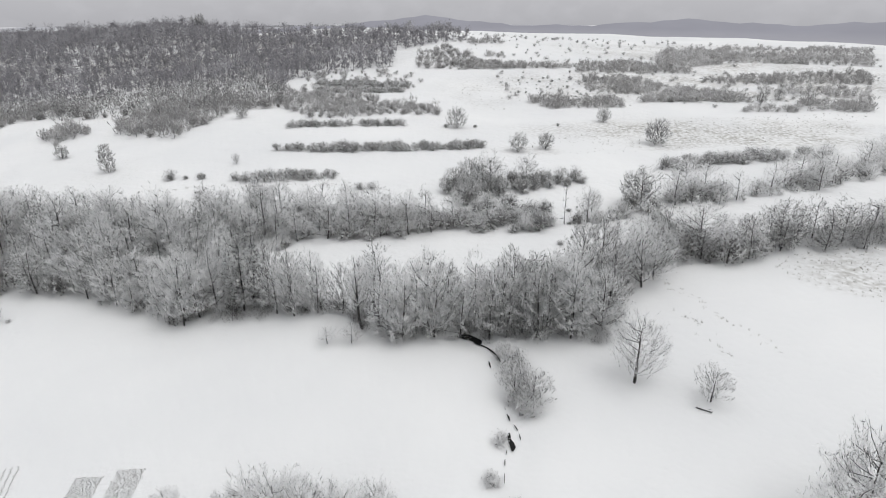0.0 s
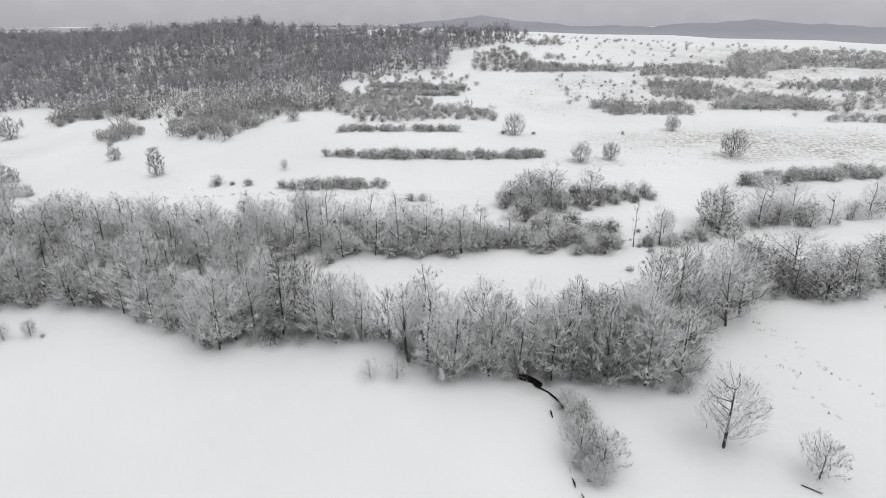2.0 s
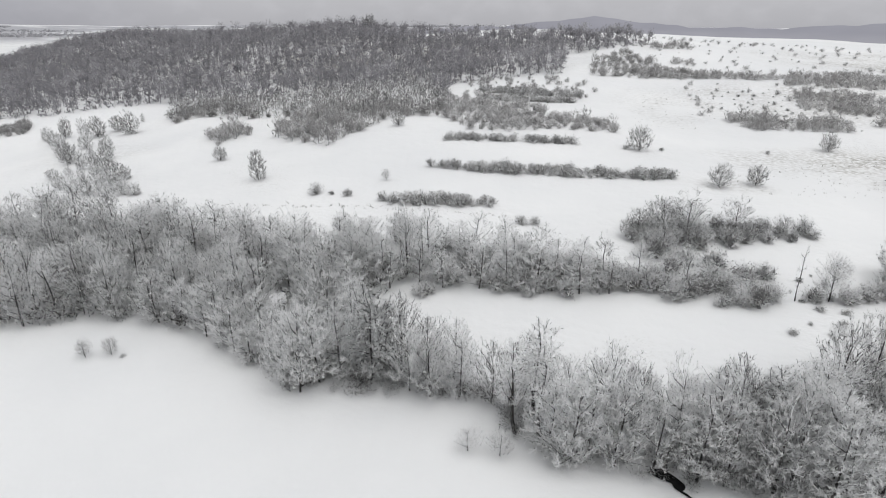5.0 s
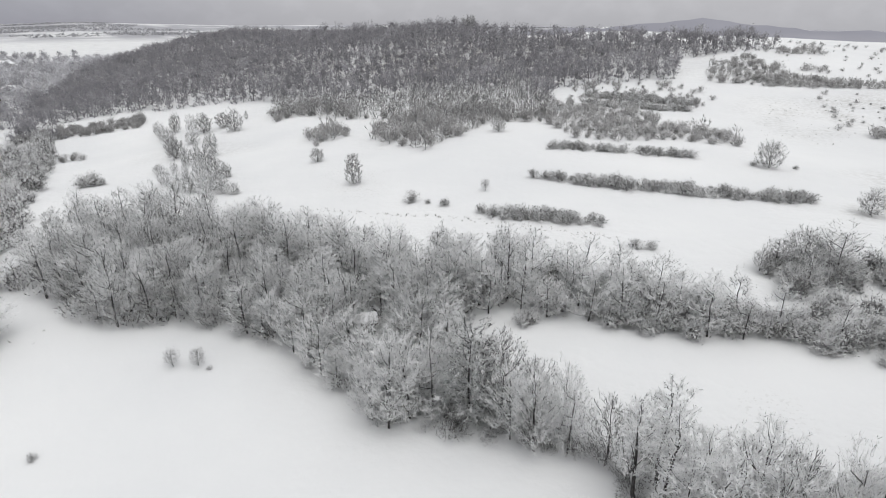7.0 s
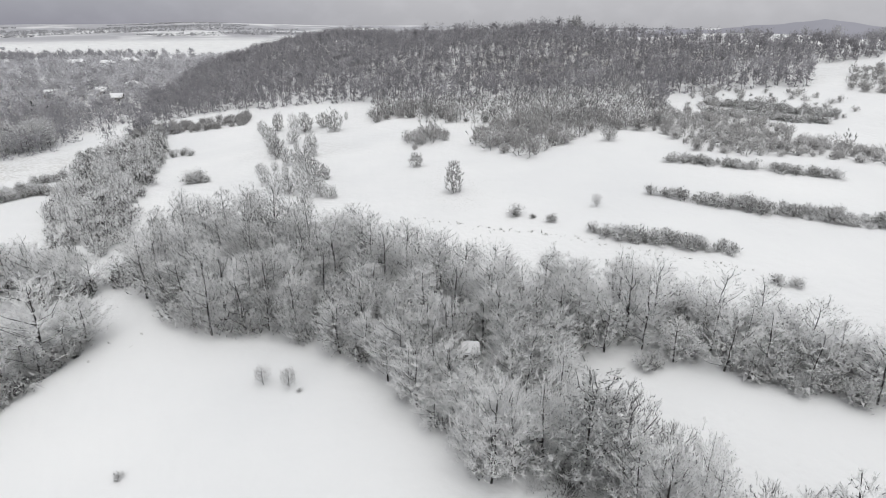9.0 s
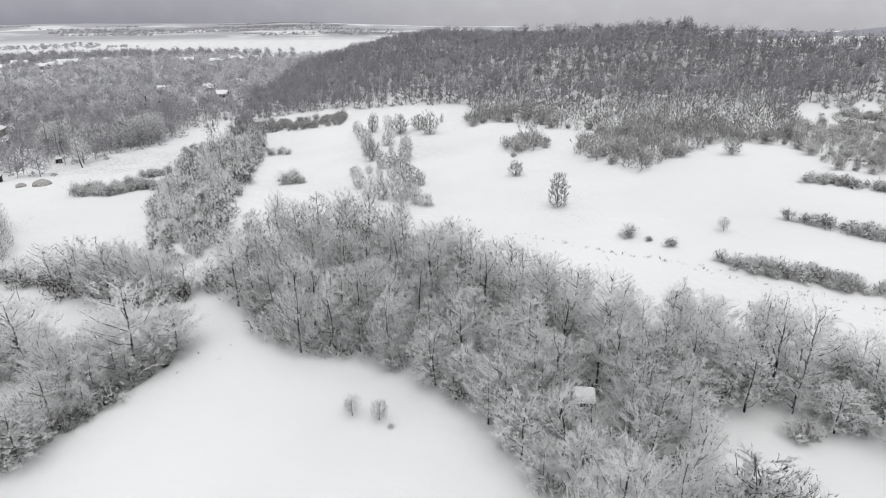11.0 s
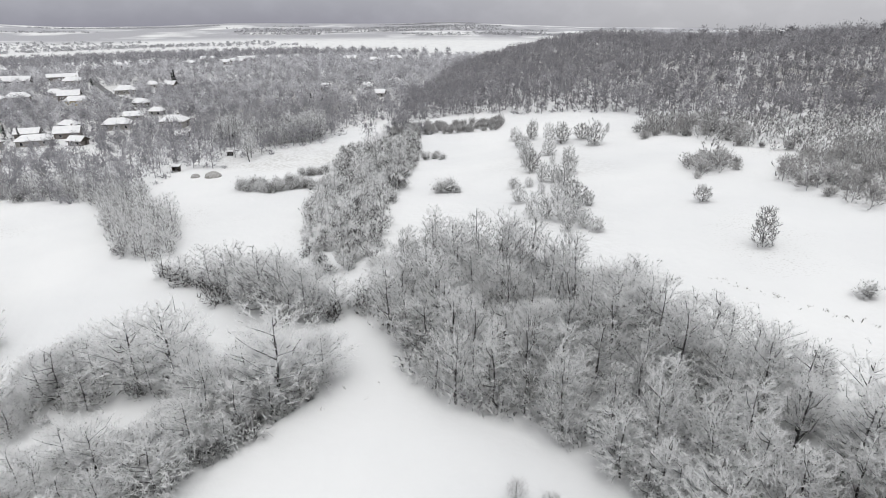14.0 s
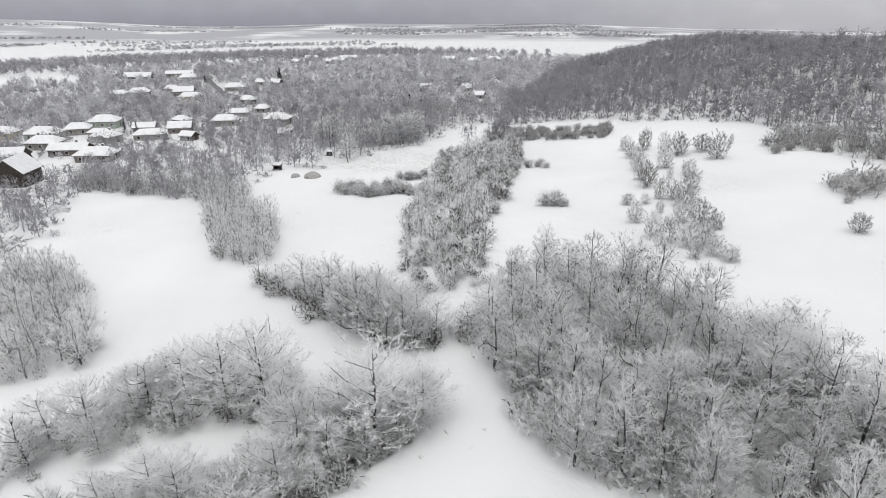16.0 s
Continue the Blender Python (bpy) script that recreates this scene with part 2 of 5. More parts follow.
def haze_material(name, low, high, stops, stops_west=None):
    """Distant slopes that glow, haze painted into their emission; they pass into the cloud with height, and the
    mountain side to the west hangs darker.
    """
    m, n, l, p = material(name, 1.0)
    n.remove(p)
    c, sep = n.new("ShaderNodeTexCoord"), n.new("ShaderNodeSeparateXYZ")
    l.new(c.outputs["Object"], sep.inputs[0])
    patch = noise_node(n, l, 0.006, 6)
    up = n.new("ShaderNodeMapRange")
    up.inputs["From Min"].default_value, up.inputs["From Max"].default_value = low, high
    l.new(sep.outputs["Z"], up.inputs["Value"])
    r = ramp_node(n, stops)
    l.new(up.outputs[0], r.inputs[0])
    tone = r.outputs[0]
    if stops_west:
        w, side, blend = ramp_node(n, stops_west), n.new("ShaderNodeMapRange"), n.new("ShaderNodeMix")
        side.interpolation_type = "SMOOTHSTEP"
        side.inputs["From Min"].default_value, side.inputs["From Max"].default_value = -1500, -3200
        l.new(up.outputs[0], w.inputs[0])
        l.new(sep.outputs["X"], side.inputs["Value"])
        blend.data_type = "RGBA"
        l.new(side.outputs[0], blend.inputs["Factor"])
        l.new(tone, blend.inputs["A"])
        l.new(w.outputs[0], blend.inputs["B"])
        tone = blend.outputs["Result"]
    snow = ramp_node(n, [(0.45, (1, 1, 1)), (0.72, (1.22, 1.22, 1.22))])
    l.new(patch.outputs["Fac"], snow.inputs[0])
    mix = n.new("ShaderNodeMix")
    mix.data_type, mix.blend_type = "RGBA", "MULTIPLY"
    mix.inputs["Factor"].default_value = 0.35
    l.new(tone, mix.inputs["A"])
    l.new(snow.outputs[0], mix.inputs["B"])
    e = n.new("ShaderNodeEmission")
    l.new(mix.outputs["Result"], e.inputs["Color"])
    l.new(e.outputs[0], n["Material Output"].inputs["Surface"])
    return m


# the backdrop's haze is set as emission colour, lit by nothing
HAZE = haze_material("glowing_haze_ridges", -60, 20, [(0.0, (0.40, 0.40, 0.435)), (0.45, (0.315, 0.316, 0.36)), (1.0, (0.335, 0.337, 0.38))])
CLOUD = haze_material("glowing_haze_cloud", -60, 340, [(0.0, (0.44, 0.44, 0.465)), (0.3, (0.50, 0.50, 0.525)), (1.0, (0.56, 0.562, 0.58))],
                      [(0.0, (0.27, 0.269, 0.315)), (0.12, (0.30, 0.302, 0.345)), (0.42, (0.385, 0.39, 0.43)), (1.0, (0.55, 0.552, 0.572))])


# ---- the lie of the land ----
HOLLOWS = [(10, 50, -2.1, 40), (50, 40, 2.9, 40), (-50, 50, 0.2, 40), (0, 110, 2.1, 40), (-60, 115, -0.1, 40), (-95, 160, 0.3, 40), (-30, 155, 2.0, 40), (60, 130, 1.0, 40), (40, 190, -2.6, 40), (115, 190, -2.1, 40), (35, 280, 5.0, 40), (110, 260, -0.5, 40), (0, 250, -0.0, 40)]
HILLS = [(-65, 480, 3.6, 55), (-252, 335, 8.5, 48), (-115, 225, 0.5, 40), (-150, 195, -0.3, 40), (-200, 225, 7.4, 45), (-90, 265, -4.8, 40), (-120, 295, 7.4, 42), (-70, 345, 5.4, 60), (-185, 330, 11.8, 60), (-280, 385, 16.5, 75), (-120, 115, 0.6, 40), (-140, 60, 2.3, 40), (-205, 95, 1.0, 40), (-280, 120, 0.3, 40), (-290, 215, -0.4, 40)]
CREEK = [(9.3, 52.8), (10.7, 51.5), (11.5, 50.0), (11.9, 48.2), (11.8, 45.6), (11.7, 43.2), (11.7, 40.4), (11.1, 37.3), (11.0, 35.8), (10.2, 33.8), (9.8, 32.5), (9.0, 30.4), (8.0, 26.0), (6.5, 18.0)]


def gate(v):
    return 0.5 * (1 + np.tanh(np.asarray(v, float) / 2))


def wave(x, y, size, k):
    """Smooth unevenness of the ground, a few crossing swells."""
    a = np.sin(x / size + 1.3 * k) * np.cos(y / (size * 0.83) + 0.7 * k)
    b = np.sin((x + 0.6 * y) / (size * 0.47) + 2.1 * k) * np.cos((y - 0.4 * x) / (size * 0.59) + k)
    return a + 0.6 * b


def near_line(x, y, line):
    best = np.full(np.shape(x), 1e9)
    for (ax, ay), (bx, by) in zip(line, line[1:]):
        ux, uy = bx - ax, by - ay
        s = np.clip(((x - ax) * ux + (y - ay) * uy) / (ux * ux + uy * uy), 0, 1)
        best = np.minimum(best, np.hypot(x - ax - s * ux, y - ay - s * uy))
    return best


def land(x, y):
    x, y = np.asarray(x, float), np.asarray(y, float)
    z = -14 + gate((x + 130) / 45) * (11.5 + 24 * gate((y - 180) / 62))
    for cx, cy, rise, wide in HOLLOWS + HILLS:
        z = z + rise * np.exp(-((x - cx) ** 2 + (y - cy) ** 2) / (2 * wide**2))
    # the plateau and the valley end in the wide plain far below
    k = np.maximum(gate((0.45 * x + 0.9 * y - 500) / 22), gate((np.hypot(x + 200, y - 180) - 800) / 110))
    z = z * (1 - k) - 60 * k
    r, west = np.hypot(x + 20, y - 60), np.arctan2(-(x + 20), y - 60)
    climb = np.clip((r - 1750) / 1500, 0, 1.3)
    z = z + gate((west - 0.6) / 0.06) * climb * (10 + 34 * gate((west - 1.45) / 0.07) + 6 * np.sin(7 * west + 1) + 4 * np.sin(17 * west) + 4 * wave(x, y, 260.0, 3))
    z = z + 0.10 * wave(x, y, 9.0, 1) + 0.22 * wave(x, y, 31.0, 2)
    return z - 0.45 * np.exp(-(near_line(x, y, CREEK) / 1.8) ** 2)


def axis(lo, hi, step, far, grow=1.16):
    mid, a, b, s = list(np.arange(lo, hi + step, step)), [], [], step
    while lo - sum(a) > -far:
        s *= grow
        a.append(s)
    s = step
    while hi + sum(b) < far:
        s *= grow
        b.append(s)
    return np.array([lo - v for v in np.cumsum(a)[::-1]] + mid + [hi + v for v in np.cumsum(b)])


def mesh_of(name, verts, faces, mat, smooth=False):
    me = bpy.data.meshes.new(name)
    me.from_pydata([tuple(v) for v in verts], [], [tuple(f) for f in faces])
    me.materials.append(mat)
    if smooth:
        me.polygons.foreach_set("use_smooth", [True] * len(me.polygons))
    me.update()
    return me


def build_ground():
    xs, ys = axis(-130, 90, 1.25, 4600, 1.12), axis(10, 160, 1.25, 4600, 1.12)
    gx, gy = np.meshgrid(xs, ys)
    gz = land(gx, gy)
    verts = np.stack([gx.ravel(), gy.ravel(), gz.ravel()], 1)
    w = len(xs)
    i, j = np.meshgrid(np.arange(w - 1), np.arange(len(ys) - 1))
    k = (j * w + i).ravel()
    faces = np.stack([k, k + 1, k + w + 1, k + w], 1)
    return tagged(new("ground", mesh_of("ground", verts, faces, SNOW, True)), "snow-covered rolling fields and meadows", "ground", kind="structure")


build_ground()


# ---- trees and bushes: limbs, branches and snow-laden twigs ----
def unit(v):
    return v / np.maximum(np.linalg.norm(v, axis=-1, keepdims=True), 1e-9)


def blades(start, way, length, width, rng, cross=False):
    """Tapering blades, one triangle each (two crossed ones if cross)."""
    lean = rng.normal(size=way.shape)
    if not cross:
        lean = lean * 0.38 + (0, 0, 1.0)  # snow lies flat along the twig
    side = unit(np.cross(way, lean))
    tip = start + way * length[:, None]
    out = [np.stack([start - side * width[:, None] / 2, start + side * width[:, None] / 2, tip], 1)]
    if cross:
        other = np.cross(way, side)
        out.append(np.stack([start - other * width[:, None] / 2, start + other * width[:, None] / 2, tip], 1))
    return np.concatenate(out).reshape(-1, 3)


def bent(way, rng, spread, lift):
    return unit(way + rng.normal(size=way.shape) * spread + np.array([0, 0, lift]))


def pipe(points, radii, sides=5):
    verts, faces = [], []
    for n, (p, r) in enumerate(zip(points, radii)):
        for s in range(sides):
            a = 2 * math.pi * s / sides
            verts.append((p[0] + r * math.cos(a), p[1] + r * math.sin(a), p[2]))
    for n in range(len(points) - 1):
        for s in range(sides):
            t = (s + 1) % sides
            faces.append((n * sides + s, n * sides + t, (n + 1) * sides + t, (n + 1) * sides + s))
    return verts, faces


PROFILES = {"oval": lambda g: np.sin(np.pi * (0.20 + 0.74 * g)) ** 0.7, "round": lambda g: np.sqrt(np.maximum(1 - (1.5 * g - 0.62) ** 2, 0.05)), "cone": lambda g: 1.04 - g, "vase": lambda g: 0.35 + 0.75 * g**0.8}


class Dome:
    """The rounded, lumpy outline that a crown fills."""

    def __init__(self, rng, tall, wide, low, lumpy):
        self.mid = np.array([*(rng.normal(size=2) * 0.03 * tall), tall * (low + 0.46 * (1 - low))])
        self.half = np.array([wide / 2, wide / 2, tall - self.mid[2]])
        self.below = (self.mid[2] - tall * low) / self.half[2]
        self.knobs, self.size = unit(rng.normal(size=(14, 3)) + (0, 0, 0.35)), lumpy * (rng.random(14) - 0.45)

    def depth(self, p):
        """How far out a place lies: 0 in the middle, 1 on the outline; and the way outwards."""
        q = (p - self.mid) / self.half
        q[:, 2] = np.where(q[:, 2] < 0, q[:, 2] / self.below, q[:, 2])
        hor, low = np.hypot(q[:, 0], q[:, 1]), q[:, 2] < 0
        r = np.where(low, (hor**4 + q[:, 2] ** 4) ** 0.25, np.sqrt(hor**2 + q[:, 2] ** 2))
        d = unit(q)
        return r / (1 + (np.exp(9 * (d @ self.knobs.T - 1)) * self.size).sum(1)), unit(p - self.mid)

    def hold(self, p, most):
        r, _ = self.depth(p)
        return self.mid + (p - self.mid) * np.minimum(1, most / np.maximum(r, 1e-6))[:, None]


def prisms(a, b, ra, rb):
    """Three-sided tapering limbs from a to b: triangle corners."""
    way = unit(b - a)
    u = unit(np.cross(way, np.array([0.31, 0.17, 0.93])))
    v = np.cross(way, u)
    ring = [u * math.cos(t) + v * math.sin(t) for t in (0, 2.094, 4.189)]
    lo, hi = [a + k * ra[:, None] for k in ring], [b + k * rb[:, None] for k in ring]
    out = []
    for i in range(3):
        j = (i + 1) % 3
        out += [np.stack([lo[i], lo[j], hi[j]], 1), np.stack([lo[i], hi[j], hi[i]], 1)]
    return np.concatenate(out).reshape(-1, 3)


def inner_sprays(dome, number, length, width, rng):
    """The tangle of branches in the heart of a crown."""
    d = unit(rng.normal(size=(number, 3)))
    p = dome.hold(dome.mid + d * dome.half * 3, 0.66)
    p = dome.mid + (p - dome.mid) * (rng.random(number) ** 0.5)[:, None]
    way = unit(rng.normal(size=(number, 3)) * 0.5 + (0, 0, 0.4) + 0.5 * d)
    ln = length * (0.6 + 0.7 * rng.random(number))
    start = p - way * ln[:, None] * 0.5
    start[:, 2] = np.maximum(start[:, 2], 0.02)
    side = unit(np.cross(way, rng.normal(size=way.shape)))
    half = (side.T * (width * (0.6 + 0.8 * rng.random(number)) / 2)).T
    return np.stack([start - half, start + half, start + way * ln[:, None]], 1).reshape(-1, 3)


def fan_tree(seed, tall, wide, low=0.15, sprays=170, limbs=16, twigs=8, fine=2, twig=0.60, thick=0.064, rise=0.8, girth=1.0, lumpy=0.45, up=0.2, shell=0.42, limb=1.0, level=1.0):
    """A tree whose limbs carry sprays of fine snowy twigs that fill a rounded crown: triangle corners of wood and crown."""
    rng = np.random.default_rng(seed)
    dome = Dome(rng, tall, wide, low, lumpy)
    hs = np.linspace(0, 0.80 * tall, 6)
    line = np.concatenate([np.cumsum(rng.normal(size=(6, 2)) * 0.010 * tall, 0) + np.outer(hs / hs[-1], dome.mid[:2]), hs[:, None]], 1)
    line[0] = (0, 0, -0.4)
    radii = girth * 0.0125 * tall * (1 - hs / tall * 1.1) + 0.01
    wood = [prisms(line[:-1], line[1:], radii[:-1], radii[1:])]
    # sprays spread evenly over all sides, most of them near the outline
    k = np.arange(sprays) + 0.5
    z, az = -0.95 + 1.93 * k / sprays, k * 2.39996 + rng.normal(size=sprays) * 0.3
    flat = np.sqrt(1 - z**2)
    d = np.stack([flat * np.cos(az), flat * np.sin(az), z], 1)
    tip = dome.hold(dome.mid + d * dome.half * 3, 0.92)
    tip = dome.mid + (tip - dome.mid) * ((0.12 + 0.88 * rng.random(sprays)) ** shell)[:, None]
    # limbs run from the trunk to some of them and bend upwards
    pick = np.linspace(0, sprays - 1, limbs).astype(int)
    goal = tip[pick]
    hor = np.hypot(goal[:, 0], goal[:, 1])
    root_z = np.clip(goal[:, 2] - rise * hor - 0.06 * tall, 0.08 * tall, 0.72 * tall)
    root = np.stack([np.interp(root_z, line[:, 2], line[:, i]) for i in range(3)], 1)
    knee = root + (goal - root) * np.array([0.58, 0.58, 0.42]) + rng.normal(size=root.shape) * 0.02 * tall
    r0 = limb * girth * (0.0032 * tall + 0.010) * (0.7 + 0.6 * rng.random(limbs))
    wood += [prisms(root, knee, r0, r0 * 0.6), prisms(knee, goal, r0 * 0.6, r0 * 0.2)]
    axis_z = np.clip(tip[:, 2] - 1.1 * np.hypot(tip[:, 0], tip[:, 1]), 0.05 * tall, 0.7 * tall)
    back = unit(tip - np.stack([np.interp(axis_z, line[:, 2], line[:, i]) for i in range(3)], 1))
    back = unit(back * np.array([1.0, 1.0, level]) + rng.normal(size=back.shape) * 0.22 + (0, 0, 0.5 * up))
    crown = []

    def leafy(a, b, width):
        ln = np.linalg.norm(b - a, axis=1)
        crown.append(blades(a, unit(b - a), ln, width * (0.65 + 0.7 * rng.random(len(ln))), rng))

    def sprout(a, b, number, lo, hi, length, wild, most):
        t = lo + (hi - lo) * (np.arange(number)[None] + rng.random((len(a), number))) / number
        start = (a[:, None] + (b - a)[:, None] * t[..., None]).reshape(-1, 3)
        way = unit(np.repeat(unit(b - a), number, 0) * 0.7 + rng.normal(size=start.shape) * wild * np.array([1.0, 1.0, level]) + (0, 0, 0.5 * up))
        end = start + way * (length * (0.55 + 0.75 * rng.random(len(start))) * (1.15 - 0.4 * t.ravel()))[:, None]
        end = dome.hold(end, most + 0.14 * (rng.random(len(end)) - 0.5))
        start[:, 2], end[:, 2] = np.maximum(start[:, 2], 0.02), np.maximum(end[:, 2], 0.05)
        return start, end

    stem = tip - back * (0.17 * wide * (0.8 + 0.5 * rng.random(sprays)))[:, None]
    leafy(stem, tip, thick * 1.35)
    a, b = sprout(stem, tip, twigs, 0.10, 1.0, twig, 0.48, 0.97)
    leafy(a, b, thick * 1.1)
    if fine:
        leafy(*sprout(a, b, fine, 0.3, 1.0, twig * 0.6, 0.5, 1.0), thick)
    return np.concatenate(wood), np.concatenate(crown)


def puff_tree(seed, tall, wide, low=0.2, twigs=130, twig=0.9, thick=0.3, girth=1.0, lumpy=0.6, shell=0.40, up=0.25, inner=26):
    """A far tree: dark stem, a few limbs and a rounded, uneven crown of snowy sprays."""
    rng = np.random.default_rng(seed)
    dome = Dome(rng, tall, wide, low, lumpy)
    line = np.array([(0, 0, -0.4), (*(dome.mid[:2] * 0.5 + rng.normal(size=2) * 0.02 * tall), 0.4 * tall), (*dome.mid[:2], 0.75 * tall)])
    radii = girth * tall * np.array([0.015, 0.010, 0.004])
    wood = [prisms(line[:-1], line[1:], radii[:-1], radii[1:])]
    way = unit(rng.normal(size=(twigs, 3)) + (0, 0, 0.15))
    p = dome.hold(dome.mid + way * dome.half * 3, 0.93)
    p = dome.mid + (p - dome.mid) * (rng.random(twigs) ** shell)[:, None]
    limb = rng.integers(twigs, size=5)
    root = np.tile(line[1], (5, 1)) * (1, 1, 0.8)
    wood.append(blades(root, unit(p[limb] - root), 0.8 * np.linalg.norm(p[limb] - root, axis=1), 2 * radii[1] + np.zeros(5), rng))
    turn = unit(way * 0.8 + rng.normal(size=way.shape) * 0.55 + (0, 0, up))
    ln = twig * (0.5 + 0.9 * rng.random(twigs))
    start = p - turn * ln[:, None] * 0.7
    start[:, 2] = np.maximum(start[:, 2], 0.02)
    outer = blades(start, turn, ln, thick * (0.6 + 0.8 * rng.random(twigs)), rng)
    return np.concatenate(wood), np.concatenate([inner_sprays(dome, inner, 0.22 * tall, 0.16 * wide, rng), outer])


def branch_tree(seed, tall, wide, fork=0.28, forks=(9, 5, 4, 5, 3), spread=0.62, thick=0.05, tips=0.055, girth=1.0, droop=0.0, upright=0.12):
    """A tree that branches five times over: dark trunk and limbs, and a crown of snowy twigs (triangle corners of both)."""
    rng = np.random.default_rng(seed)
    hs = np.linspace(0, 0.78 * tall, 6)
    wob = np.cumsum(rng.normal(size=(6, 2)) * 0.012 * tall, 0) + np.outer(hs / tall, rng.normal(size=2) * 0.05 * tall)
    wob[0] = 0
    line = np.concatenate([wob, hs[:, None]], 1)
    radii = girth * 0.0125 * tall * (1 - hs / tall * 1.15) + 0.012
    base = line.copy()
    base[0, 2] = -0.4
    verts, faces = pipe(base, radii)
    wood = [np.array(verts)[np.array([(q[0], q[1], q[2], q[0], q[2], q[3]) for q in faces]).ravel()]]
    n = forks[0]
    s = np.sort(fork + (1 - fork) * (np.arange(n) + rng.random(n)) / n)
    root = np.stack([np.interp(s * 0.78 * tall, hs, line[:, k]) for k in range(3)], 1)
    az = np.arange(n) * 2.4 + rng.random(n) * 0.9
    up = 0.12 + 0.75 * s**2 + rng.normal(size=n) * 0.15 - droop
    way = unit(np.stack([np.cos(az), np.sin(az), up], 1))
    length = tall * min(1.05, 1.05 * wide / tall) * (0.37 - 0.14 * (s - fork)) * (0.8 + 0.35 * rng.random(n))
    crown = []
    for level in range(1, 6):
        width = (girth * 0.0085 * tall + 0.02, 0.0042 * tall + 0.02, thick * 1.7, thick * 1.3, thick * 0.85)[level - 1]
        tri = blades(root, way, length, width * (0.75 + 0.5 * rng.random(len(length))), rng, level < 3)
        (wood if level < 2 else crown).append(tri)
        if level == 5:
            break
        k = forks[level]
        t = 0.20 + 0.82 * (np.arange(k)[None] + rng.random((len(root), k))) / k
        root = (root[:, None] + way[:, None] * (t * length[:, None])[..., None]).reshape(-1, 3)
        way = bent(np.repeat(way, k, 0), rng, spread * 0.85, (0.06, 0.02, -0.02, -0.05)[level - 1] + 0.2 * upright - 0.3 * droop)
        length = np.repeat(length, k) * (0.74 - 0.22 * t.ravel()) * (0.75 + 0.5 * rng.random(len(root)))
        if level == 4:
            length = np.maximum(length, tips * tall * (0.5 + 0.7 * rng.random(len(length))))
    wood, crown = np.concatenate(wood), np.concatenate(crown)
    reach, top = 2 * np.quantile(np.hypot(crown[:, 0], crown[:, 1]), 0.97), np.quantile(crown[:, 2], 0.999)
    fit = np.array([wide / reach, wide / reach, tall / top])
    wood[:, :] *= np.where(wood[:, 2:] > 0.1 * tall, fit, np.array([1, 1, tall / top]))
    crown *= fit
    crown[:, 2] = np.maximum(crown[:, 2], 0.03)
    return wood, crown


def crown_tree(seed, tall, wide, low=0.1, twigs=1400, clumps=26, twig=0.5, thick=0.07, shape="oval", limbs=1.0, core=0.15, girth=1.0, droop=0.0, flat=0.6, sides=5):
    """Trunk with limbs, and a crown of feathery clumps of twigs: triangle corners of both."""
    rng = np.random.default_rng(seed)
    hs = np.linspace(0, 0.86 * tall, 6)
    wob = np.cumsum(rng.normal(size=(6, 2)) * 0.014 * tall, 0) + np.outer(hs / tall, rng.normal(size=2) * 0.03 * tall)
    wob[0] = 0
    line = np.concatenate([wob, hs[:, None]], 1)
    line[0, 2] = -0.4
    radii = girth * 0.0115 * tall * (1 - hs / tall * 0.95) + 0.012
    verts, faces = pipe(line[::2] if sides < 5 else line, radii[::2] if sides < 5 else radii, sides)
    bole = np.array(verts)[np.array([(q[0], q[1], q[2], q[0], q[2], q[3]) for q in faces]).ravel()]
    g = (np.arange(clumps) + rng.random(clumps)) / clumps
    az = np.arange(clumps) * 2.4 + rng.random(clumps)
    out = wide / 2 * PROFILES[shape](g) * (0.45 + 0.45 * rng.random(clumps))
    out[rng.random(clumps) < core] *= 0.25
    mid_z = tall * (low + (0.94 - low) * g)
    stem = np.stack([np.interp(mid_z, hs, line[:, k]) for k in range(2)], 1)
    mid = np.stack([stem[:, 0] + out * np.cos(az), stem[:, 1] + out * np.sin(az), mid_z], 1)
    root = np.concatenate([stem, np.clip(mid_z - 0.75 * out, 0.1 * tall, None)[:, None]], 1)
    to = mid - root
    far = np.linalg.norm(to, axis=1)
    wood = [bole]
    if limbs:
        wood.append(blades(root, unit(to), far * 0.95, limbs * (0.005 * tall + 0.025) + 0 * far, rng, True))
    size = wide * (0.13 + 0.09 * rng.random(clumps)) * (0.65 + 0.5 * PROFILES[shape](g))
    pick = rng.integers(clumps, size=twigs)
    # each clump is a flattened spray that fans out from its inner end
    ahead = unit(np.stack([np.cos(az), np.sin(az), 0.25 + 0.9 * g - droop], 1))
    anchor = mid - ahead * size[:, None] * 0.9
    off = unit(rng.normal(size=(twigs, 3))) * (rng.random(twigs) ** 0.4)[:, None] * size[pick][:, None]
    off[:, 2] *= flat
    p = mid[pick] + off
    p[:, 2] = np.maximum(p[:, 2] - 0.25 * droop * np.hypot(off[:, 0], off[:, 1]), 0.05)
    way = unit(unit(p - anchor[pick]) * (1, 1, 0.7) + rng.normal(size=(twigs, 3)) * 0.34)
    ln = twig * (0.4 + 0.9 * rng.random(twigs))
    start = p - way * ln[:, None] * 0.6
    start[:, 2] = np.maximum(start[:, 2], 0.02)
    return np.concatenate(wood), blades(start, way, ln, thick * (0.6 + 0.8 * rng.random(twigs)), rng)


